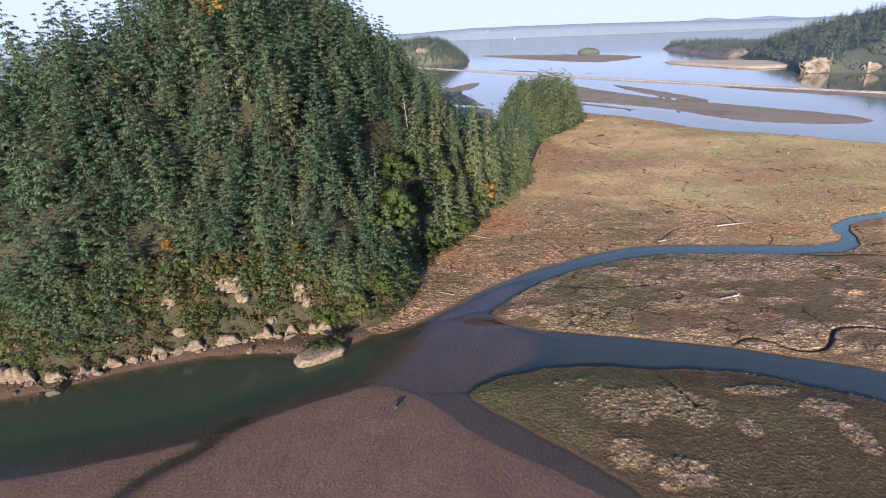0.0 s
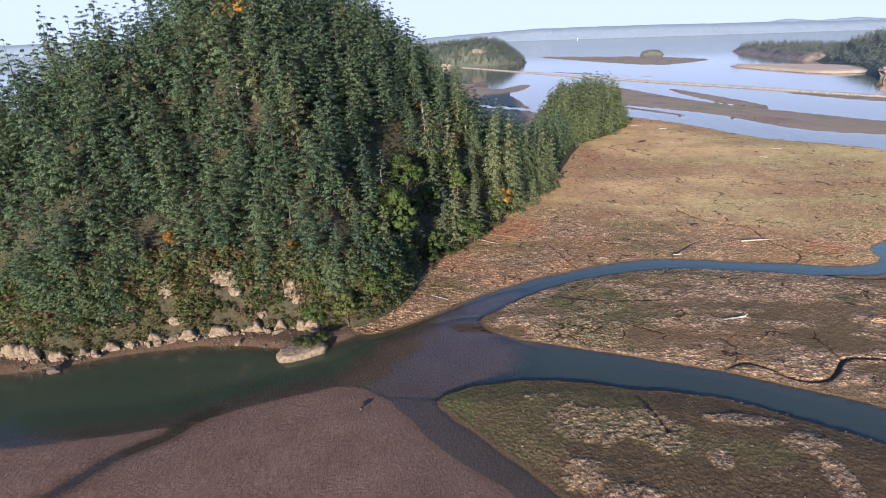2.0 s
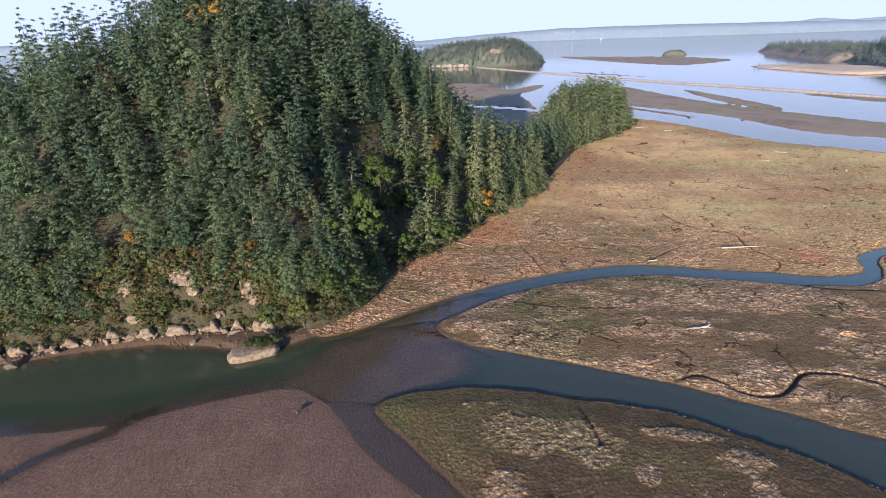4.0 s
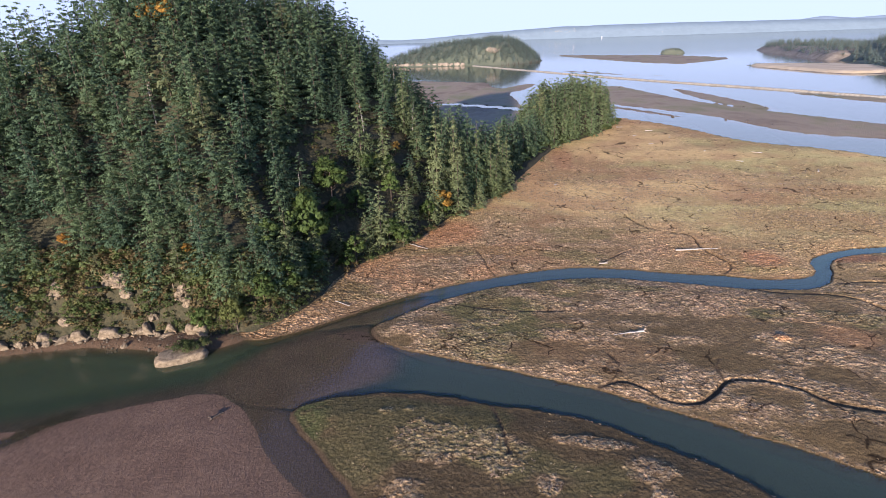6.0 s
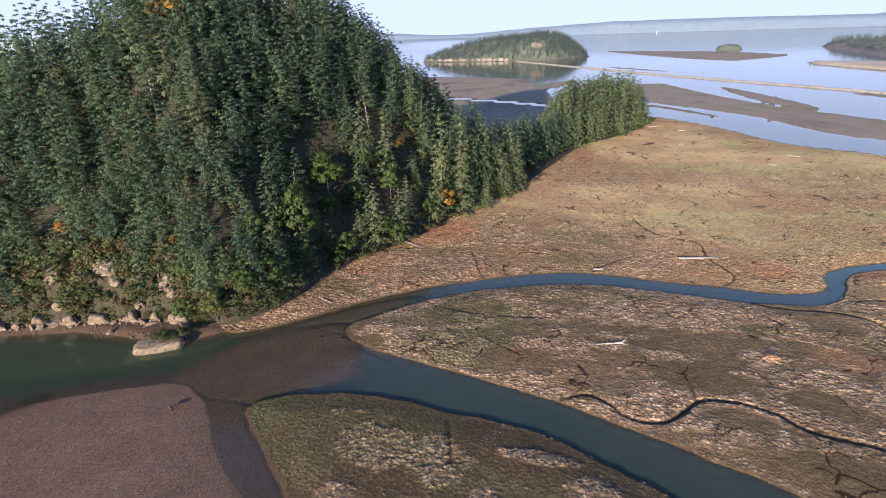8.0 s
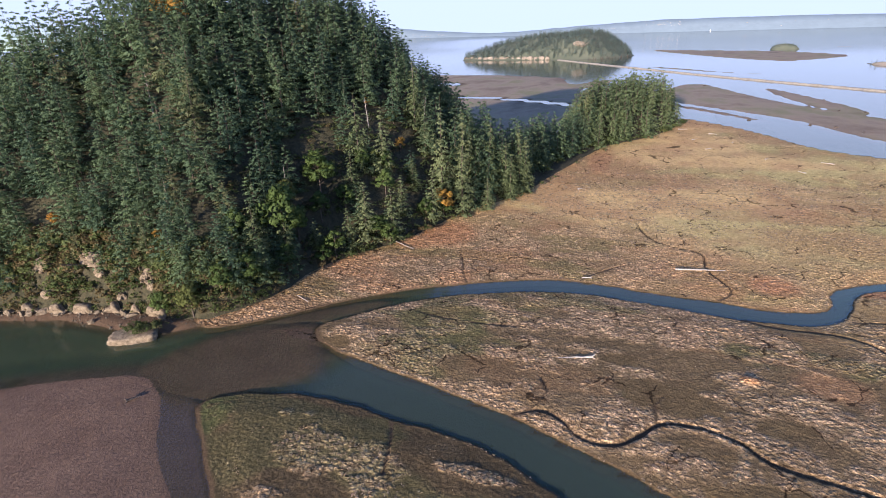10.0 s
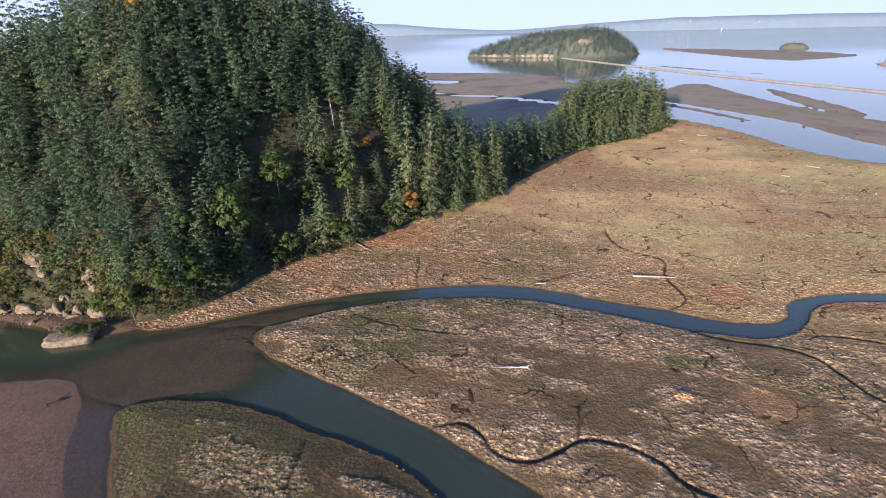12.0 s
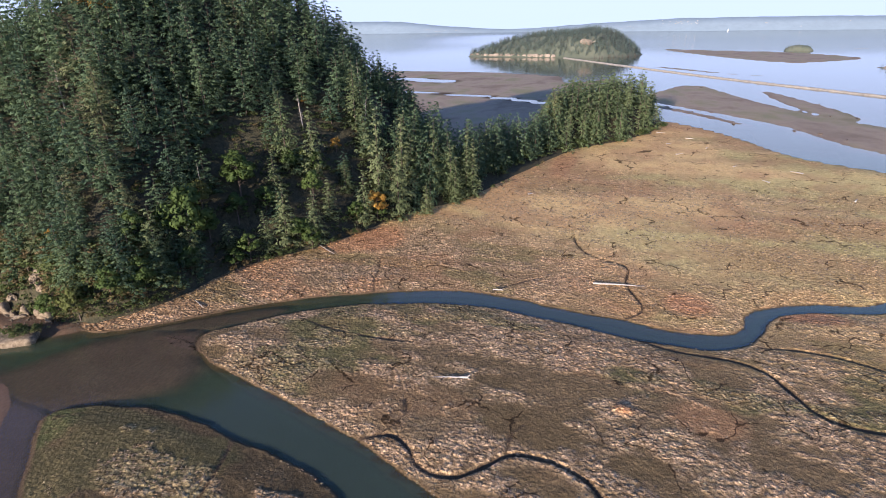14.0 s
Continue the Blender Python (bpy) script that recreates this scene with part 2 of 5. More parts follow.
def node(nodes, kind, **inputs):
    n = nodes.new(kind)
    for key, value in inputs.items():
        n.inputs[key.replace("_", " ")].default_value = value
    return n


def ramp(nodes, links, source, stops):
    r = nodes.new("ShaderNodeValToRGB")
    while len(r.color_ramp.elements) < len(stops):
        r.color_ramp.elements.new(0.5)
    for e, (pos, col) in zip(r.color_ramp.elements, stops):
        e.position, e.color = pos, (*col, 1)
    links.new(source, r.inputs[0])
    return r.outputs[0]


def blend(nodes, links, factor, a, b, mode="MIX"):
    n = nodes.new("ShaderNodeMix")
    n.data_type, n.blend_type = "RGBA", mode
    for socket, value in ((n.inputs[0], factor), (n.inputs[6], a), (n.inputs[7], b)):
        if isinstance(value, (int, float)):
            socket.default_value = value
        elif isinstance(value, tuple):
            socket.default_value = (*value, 1)
        else:
            links.new(value, socket)
    return n.outputs[2]


def attribute(nodes, name):
    n = nodes.new("ShaderNodeAttribute")
    n.attribute_name = name
    return n.outputs["Fac"]


def texture(nodes, links, scale, detail=4, rough=0.6, stretch=None, turn=0):
    co = nodes.new("ShaderNodeNewGeometry").outputs["Position"]
    if stretch:
        mp = nodes.new("ShaderNodeMapping")
        mp.inputs["Scale"].default_value = stretch
        mp.inputs["Rotation"].default_value = (0, 0, radians(turn))
        links.new(co, mp.inputs[0])
        co = mp.outputs[0]
    n = node(nodes, "ShaderNodeTexNoise", Scale=scale, Detail=detail, Roughness=rough)
    links.new(co, n.inputs["Vector"])
    return n.outputs[0]


def scaled(nodes, links, source, by, plus):
    n = nodes.new("ShaderNodeMath")
    n.operation, n.use_clamp = "MULTIPLY_ADD", True
    n.inputs[1].default_value, n.inputs[2].default_value = by, plus
    links.new(source, n.inputs[0])
    return n.outputs[0]


def product(nodes, links, a, b):
    n = nodes.new("ShaderNodeMath")
    n.operation = "MULTIPLY"
    links.new(a, n.inputs[0]), links.new(b, n.inputs[1])
    return n.outputs[0]


def warped(nodes, links, scale, by):
    """Position, pushed about by noise."""
    co = nodes.new("ShaderNodeNewGeometry").outputs["Position"]
    n = node(nodes, "ShaderNodeTexNoise", Scale=scale, Detail=3)
    links.new(co, n.inputs["Vector"])
    add = nodes.new("ShaderNodeVectorMath")
    add.operation = "MULTIPLY_ADD"
    add.inputs[1].default_value = (by, by, 0)
    links.new(n.outputs["Color"], add.inputs[0]), links.new(co, add.inputs[2])
    return add.outputs[0]


def finish(m, nodes, links, colour, roughness=0.9, bump=None, strength=0.3, distance=0.2, specular=0.25):
    b = node(nodes, "ShaderNodeBsdfPrincipled", Roughness=roughness)
    b.inputs["Specular IOR Level"].default_value = specular
    out = nodes.new("ShaderNodeOutputMaterial")
    if isinstance(colour, tuple):
        b.inputs["Base Color"].default_value = (*colour, 1)
    else:
        links.new(colour, b.inputs["Base Color"])
    if bump is not None:
        k = node(nodes, "ShaderNodeBump", Strength=strength, Distance=distance)
        links.new(bump, k.inputs["Height"])
        links.new(k.outputs[0], b.inputs["Normal"])
    links.new(b.outputs[0], out.inputs[0])
    return m


# a crest in the middle of a noise's range
RIDGE = [(0.40, (0, 0, 0)), (0.475, (1, 1, 1)), (0.525, (1, 1, 1)), (0.60, (0, 0, 0))]


def ground_material():
    m, n, l = material("marsh_and_mud")
    fine = texture(n, l, 1.6, 5, 0.7)
    broad = texture(n, l, 0.11, 4, 0.6)
    grain = texture(n, l, 4.2, 4, 0.75, (1.0, 1.7, 1.0), 14)
    streak = texture(n, l, 0.55, 5, 0.65, (1.0, 2.2, 1.0))
    # mud, wet and dry
    mud = ramp(n, l, fine, [(0.3, (0.132, 0.080, 0.052)), (0.7, (0.195, 0.123, 0.082))])
    mud = blend(n, l, 0.35, mud, ramp(n, l, broad, [(0.35, (0.112, 0.070, 0.048)), (0.65, (0.20, 0.130, 0.086))]))
    # far flats: dry silt and algae, with distance haze lightened into the colour
    silt = ramp(n, l, texture(n, l, 0.02, 5, 0.65, (1, 0.5, 1)), [(0.35, (0.20, 0.145, 0.100)), (0.5, (0.29, 0.225, 0.155)), (0.65, (0.215, 0.195, 0.105))])
    comb = texture(n, l, 1.3, 3, 0.55, (1.5, 0.6, 1.0), 38)
    mud = blend(n, l, 1.0, mud, ramp(n, l, comb, [(0.36, (0.88, 0.88, 0.89)), (0.64, (1.11, 1.10, 1.09))]), "MULTIPLY")
    mud = blend(n, l, attribute(n, "dry"), mud, silt)
    # the bed under deep water: green silt
    bed = ramp(n, l, broad, [(0.3, (0.065, 0.105, 0.065)), (0.7, (0.090, 0.130, 0.085))])
    mud = blend(n, l, attribute(n, "deep"), mud, bed)
    # marsh plants
    dark = ramp(n, l, streak, [(0.3, (0.096, 0.066, 0.032)), (0.7, (0.156, 0.108, 0.052))])
    pale = ramp(n, l, fine, [(0.3, (0.240, 0.163, 0.095)), (0.7, (0.41, 0.295, 0.182))])
    marsh = blend(n, l, attribute(n, "straw"), dark, pale)
    marsh = blend(n, l, attribute(n, "green"), marsh, ramp(n, l, fine, [(0.3, (0.040, 0.056, 0.017)), (0.7, (0.112, 0.132, 0.046))]))
    marsh = blend(n, l, attribute(n, "gold"), marsh, ramp(n, l, streak, [(0.3, (0.49, 0.305, 0.120)), (0.7, (0.76, 0.53, 0.235))]))
    marsh = blend(n, l, attribute(n, "olive"), marsh, ramp(n, l, streak, [(0.3, (0.33, 0.29, 0.105)), (0.7, (0.56, 0.49, 0.20))]))
    marsh = blend(n, l, attribute(n, "red"), marsh, ramp(n, l, streak, [(0.3, (0.28, 0.132, 0.060)), (0.7, (0.46, 0.255, 0.130))]))
    marsh = blend(n, l, attribute(n, "damp"), marsh, ramp(n, l, fine, [(0.3, (0.050, 0.036, 0.018)), (0.7, (0.085, 0.062, 0.034))]))
    mud = blend(n, l, attribute(n, "wet"), mud, ramp(n, l, fine, [(0.3, (0.060, 0.039, 0.022)), (0.7, (0.100, 0.068, 0.040))]))
    calm = scaled(n, l, attribute(n, "gold"), -0.8, 1.0)
    thick = product(n, l, scaled(n, l, attribute(n, "straw"), 1.5, 0.0), calm)
    rows = blend(n, l, 0.5, ramp(n, l, texture(n, l, 0.55, 2.5, 0.55, (1.0, 1.45, 1.0), 12), RIDGE), ramp(n, l, texture(n, l, 1.1, 2.5, 0.55, (1.0, 1.2, 1.0), -20), RIDGE), "LIGHTEN")
    hummock = n.new("ShaderNodeTexVoronoi")
    hummock.feature = "SMOOTH_F1"
    hummock.inputs["Scale"].default_value, hummock.inputs["Smoothness"].default_value = 1.2, 0.35
    l.new(warped(n, l, 0.8, 1.1), hummock.inputs["Vector"])
    mound_up = scaled(n, l, hummock.outputs["Distance"], -1.6, 1.0)
    tufted = product(n, l, mound_up, product(n, l, scaled(n, l, attribute(n, "straw"), 1.1, 0.28), product(n, l, calm, attribute(n, "marsh"))))
    # besides mud gaps between straw, shading of tussock relief is put into the colour
    marsh = blend(n, l, thick, marsh, blend(n, l, 1.0, marsh, ramp(n, l, rows, [(0.0, (0.62, 0.60, 0.57)), (0.5, (0.86, 0.85, 0.83)), (1.0, (1.26, 1.25, 1.23))]), "MULTIPLY"))
    marsh = blend(n, l, product(n, l, scaled(n, l, attribute(n, "straw"), 0.8, 0.2), calm), marsh, blend(n, l, 1.0, marsh, ramp(n, l, mound_up, [(0.1, (0.76, 0.73, 0.69)), (0.75, (1.62, 1.58, 1.54))]), "MULTIPLY"))
    rough_by = product(n, l, scaled(n, l, attribute(n, "straw"), 0.7, 0.3), calm)
    marsh = blend(n, l, rough_by, marsh, ramp(n, l, grain, [(0.38, (0.58, 0.56, 0.53)), (0.5, (1.0, 1.0, 1.0)), (0.62, (1.5, 1.47, 1.42))]), "MULTIPLY")
    clump = texture(n, l, 0.42, 5, 0.8, (1.0, 1.6, 1.0), 20)
    marsh = blend(n, l, rough_by, marsh, ramp(n, l, clump, [(0.40, (0.56, 0.53, 0.49)), (0.49, (0.96, 0.95, 0.93)), (0.60, (1.5, 1.47, 1.42))]), "MULTIPLY")
    # narrow cracks where water drains off the marsh
    split = n.new("ShaderNodeTexVoronoi")
    split.feature = "DISTANCE_TO_EDGE"
    split.inputs["Scale"].default_value = 0.085
    l.new(warped(n, l, 0.16, 9.0), split.inputs["Vector"])
    crack = n.new("ShaderNodeMath")
    crack.operation = "ADD"
    l.new(split.outputs["Distance"], crack.inputs[0])
    gaps = blend(n, l, attribute(n, "damp"), ramp(n, l, texture(n, l, 0.07, 3, 0.6), [(0.46, (0, 0, 0)), (0.6, (0.2, 0.2, 0.2))]), (0.2, 0.2, 0.2))
    l.new(gaps, crack.inputs[1])
    marsh = blend(n, l, 1.0, marsh, ramp(n, l, crack.outputs[0], [(0.008, (0.24, 0.22, 0.20)), (0.026, (1, 1, 1))]), "MULTIPLY")
    col = blend(n, l, attribute(n, "marsh"), mud, marsh)
    ripple = texture(n, l, 1.3, 3, 0.55, (1.5, 0.75, 1.0), 38)
    bare = n.new("ShaderNodeMath")
    bare.operation = "MULTIPLY_ADD"
    bare.inputs[1].default_value, bare.inputs[2].default_value = -0.85, 0.85
    l.new(attribute(n, "marsh"), bare.inputs[0])
    waves = n.new("ShaderNodeMath")
    waves.operation = "MULTIPLY"
    l.new(ripple, waves.inputs[0]), l.new(bare.outputs[0], waves.inputs[1])
    both = n.new("ShaderNodeMath")
    stalks = n.new("ShaderNodeMath")
    stalks.operation = "MULTIPLY_ADD"
    stalks.inputs[1].default_value = 0.7
    l.new(grain, stalks.inputs[0]), l.new(fine, stalks.inputs[2])
    l.new(stalks.outputs[0], both.inputs[0]), l.new(waves.outputs[0], both.inputs[1])
    low = n.new("ShaderNodeMath")
    low.operation = "MULTIPLY_ADD"
    low.inputs[1].default_value = 2.0
    l.new(tufted, low.inputs[0]), l.new(both.outputs[0], low.inputs[2])
    return finish(m, n, l, col, 0.9, low.outputs[0], 0.85, 0.24, 0.1)


def water_material():
    m, n, l = material("water")
    ripple = texture(n, l, 0.9, 3, 0.5, (1, 1.6, 1))
    k = node(n, "ShaderNodeBump", Strength=0.06, Distance=0.06)
    l.new(ripple, k.inputs["Height"])
    clear = node(n, "ShaderNodeBsdfTransparent", Color=(0.88, 0.91, 0.84, 1))
    gloss = node(n, "ShaderNodeBsdfGlossy", Roughness=0.08)
    l.new(k.outputs[0], gloss.inputs["Normal"])
    lw = node(n, "ShaderNodeLayerWeight", Blend=0.5)
    l.new(k.outputs[0], lw.inputs["Normal"])
    p5 = n.new("ShaderNodeMath")
    p5.operation = "POWER"
    p5.inputs[1].default_value = 4.8
    l.new(lw.outputs["Facing"], p5.inputs[0])
    f = n.new("ShaderNodeMath")
    f.operation = "MULTIPLY_ADD"
    f.inputs[1].default_value, f.inputs[2].default_value = 1.2, 0.025
    l.new(p5.outputs[0], f.inputs[0])
    silt = node(n, "ShaderNodeBsdfDiffuse", Color=(0.046, 0.063, 0.038, 1))
    body = n.new("ShaderNodeMixShader")
    # murk: what the depth of cloudy water hides
    fade = n.new("ShaderNodeMapRange")
    fade.inputs["From Min"].default_value, fade.inputs["From Max"].default_value = 0.08, 1.7
    fade.inputs["To Min"].default_value, fade.inputs["To Max"].default_value = 0.01, 0.74
    l.new(attribute(n, "depth"), fade.inputs["Value"])
    l.new(fade.outputs[0], body.inputs[0])
    l.new(clear.outputs[0], body.inputs[1]), l.new(silt.outputs[0], body.inputs[2])
    mix = n.new("ShaderNodeMixShader")
    l.new(f.outputs[0], mix.inputs[0]), l.new(body.outputs[0], mix.inputs[1]), l.new(gloss.outputs[0], mix.inputs[2])
    out = n.new("ShaderNodeOutputMaterial")
    l.new(mix.outputs[0], out.inputs[0])
    return m


def leaf_material(name, dark, light, old=(0.16, 0.12, 0.06)):
    """Foliage: each tree and each spray a little different."""
    m, n, l = material(name)
    tree = n.new("ShaderNodeObjectInfo").outputs["Random"]
    add = n.new("ShaderNodeMath")
    l.new(tree, add.inputs[0]), l.new(attribute(n, "tone"), add.inputs[1])
    fr = n.new("ShaderNodeMath")
    fr.operation = "FRACT"
    l.new(add.outputs[0], fr.inputs[0])
    island = n.new("ShaderNodeNewGeometry").outputs["Random Per Island"]
    a = ramp(n, l, fr.outputs[0], [(0.0, dark), (0.94, light), (1.0, old)])
    b = blend(n, l, 1.0, a, ramp(n, l, island, [(0.0, (0.84, 0.84, 0.84)), (1.0, (1.16, 1.16, 1.16))]), "MULTIPLY")
    d = node(n, "ShaderNodeBsdfPrincipled", Roughness=0.75)
    d.inputs["Specular IOR Level"].default_value = 0.2
    t = n.new("ShaderNodeBsdfTranslucent")
    mix = node(n, "ShaderNodeMixShader", Fac=0.42)
    l.new(b, d.inputs["Base Color"]), l.new(b, t.inputs["Color"])
    l.new(d.outputs[0], mix.inputs[1]), l.new(t.outputs[0], mix.inputs[2])
    l.new(mix.outputs[0], n.new("ShaderNodeOutputMaterial").inputs[0])
    return m


def plain_material(name, dark, light, scale=1.0, rough=0.9, strength=0.4, distance=0.1, stretch=None):
    m, n, l = material(name)
    t = texture(n, l, scale, 5, 0.65, stretch)
    return finish(m, n, l, ramp(n, l, t, [(0.3, dark), (0.7, light)]), rough, t, strength, distance)


def hazed_material(name, colour, glow):
    """Land some kilometres off: air haze put into its pale colour and a faint glow."""
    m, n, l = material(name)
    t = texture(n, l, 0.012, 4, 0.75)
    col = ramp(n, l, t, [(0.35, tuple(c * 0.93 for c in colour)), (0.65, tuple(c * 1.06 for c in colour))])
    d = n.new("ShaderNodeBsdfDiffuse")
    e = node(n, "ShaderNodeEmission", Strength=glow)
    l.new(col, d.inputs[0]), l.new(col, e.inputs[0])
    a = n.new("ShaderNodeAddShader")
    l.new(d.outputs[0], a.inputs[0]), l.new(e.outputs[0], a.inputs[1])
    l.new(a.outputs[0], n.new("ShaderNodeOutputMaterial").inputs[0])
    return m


M_GROUND, M_WATER = ground_material(), water_material()
M_FIR = leaf_material("fir_needles", (0.056, 0.102, 0.061), (0.106, 0.160, 0.080), (0.128, 0.142, 0.070))
M_SPRUCE = leaf_material("spruce_needles", (0.100, 0.138, 0.066), (0.165, 0.202, 0.100), (0.17, 0.19, 0.09))
M_COPSE = leaf_material("copse_needles", (0.078, 0.120, 0.060), (0.138, 0.182, 0.088), (0.15, 0.17, 0.08))
M_LEAF = leaf_material("green_leaves", (0.040, 0.072, 0.020), (0.085, 0.130, 0.038), (0.12, 0.12, 0.04))
M_GOLD = leaf_material("autumn_leaves", (0.26, 0.12, 0.025), (0.36, 0.22, 0.05), (0.3, 0.1, 0.03))
# needles of the far firs: distance haze put into a paler, bluer colour
M_ISLE = leaf_material("hazed_far_needles", (0.085, 0.134, 0.125), (0.128, 0.182, 0.158), (0.13, 0.17, 0.14))
M_BARK = plain_material("bark", (0.04, 0.03, 0.024), (0.10, 0.08, 0.064), 2.0)
M_SNAG = plain_material("dead_wood", (0.20, 0.18, 0.155), (0.38, 0.345, 0.30), 2.0)
M_FLOOR = plain_material("forest_floor", (0.020, 0.022, 0.012), (0.062, 0.054, 0.030), 0.8, 0.95, 1.0, 0.5)
M_ROCK = plain_material("sandstone", (0.070, 0.052, 0.034), (0.255, 0.203, 0.140), 1.3, 0.9, 1.0, 0.4)
M_STONE = plain_material("jetty_stone", (0.17, 0.15, 0.12), (0.40, 0.36, 0.28), 0.3)
M_WEED = plain_material("weedy_stone", (0.035, 0.030, 0.020), (0.13, 0.11, 0.08), 1.5)
M_SAND = plain_material("dry_sand", (0.36, 0.28, 0.18), (0.55, 0.44, 0.30), 0.03)
M_BLUFF = plain_material("bare_bluff", (0.10, 0.085, 0.065), (0.27, 0.230, 0.185), 0.06, 0.95, 0.8, 3.0)
M_WHITE = plain_material("white_paint", (0.7, 0.7, 0.7), (0.82, 0.82, 0.8), 0.3)
M_PALE = plain_material("weathered_paint", (0.36, 0.36, 0.36), (0.46, 0.46, 0.45), 0.3)
# haze over the bay is in these two colours and their emission
M_SHORE = hazed_material("hazed_far_shore", (0.120, 0.160, 0.190), 0.50)
M_PEAK = hazed_material("hazed_far_peaks", (0.150, 0.195, 0.245), 0.48)


# ---- building ----
def mesh_object(name, verts, faces, mat, parent=None):
    me = bpy.data.meshes.new(name)
    me.from_pydata(verts if isinstance(verts, list) else verts.tolist(), [], faces if isinstance(faces, list) else faces.tolist())
    me.materials.append(mat)
    me.update()
    ob = new(name, me)
    ob.parent = parent
    return ob


def array_mesh(name, verts, quads, mat, tone=None, normals=None):
    """A mesh from arrays of corners and four-sided faces."""
    me = bpy.data.meshes.new(name)
    me.vertices.add(len(verts))
    me.vertices.foreach_set("co", np.ascontiguousarray(verts, np.float32).ravel())
    me.loops.add(4 * len(quads))
    me.loops.foreach_set("vertex_index", np.ascontiguousarray(quads, np.int32).ravel())
    me.polygons.add(len(quads))
    me.polygons.foreach_set("loop_start", np.arange(0, 4 * len(quads), 4, dtype=np.int32))
    me.update(calc_edges=True)
    me.materials.append(mat)
    if normals is not None:
        me.polygons.foreach_set("use_smooth", np.ones(len(quads), bool))
        me.normals_split_custom_set_from_vertices(normals)
    if tone is not None:
        me.attributes.new("tone", "FLOAT", "POINT").data.foreach_set("value", np.ascontiguousarray(tone, np.float32))
    return me


def sheet(xs, ys):
    x, y = np.meshgrid(xs, ys)
    nx, ny = len(xs), len(ys)
    i = (np.arange(ny - 1)[:, None] * nx + np.arange(nx - 1)[None]).ravel()
    return x.ravel(), y.ravel(), np.stack([i, i + 1, i + nx + 1, i + nx], 1)


def spread(lo, hi, step, far_lo, far_hi, growth, back=None):
    core = list(np.arange(lo, hi + step / 2, step))
    s, a = step, core[-1]
    up = []
    while a < far_hi:
        s *= growth
        a += s
        up.append(min(a, far_hi))
    s, a = step, core[0]
    down = []
    while a > far_lo:
        s *= back or growth
        a -= s
        down.append(max(a, far_lo))
    return np.array(down[::-1] + core + up)


# ---- ground, water, hill ----
# patches of russet plants: centre, half axes, strength
RED = [(131, 182, 9, 8, 1.0), (159, 186, 12, 6, 1.0), (30, 200, 12, 16, 0.95), (152, 250, 28, 12, 0.7), (76, 330, 9, 40, 0.8), (133, 134.5, 7, 5, 0.45), (118, 132.3, 2.0, 1.6, 0.9),
       (190, 262, 30, 14, 0.6), (118, 182, 4, 4, 0.5), (22, 188, 10, 8, 0.8)]


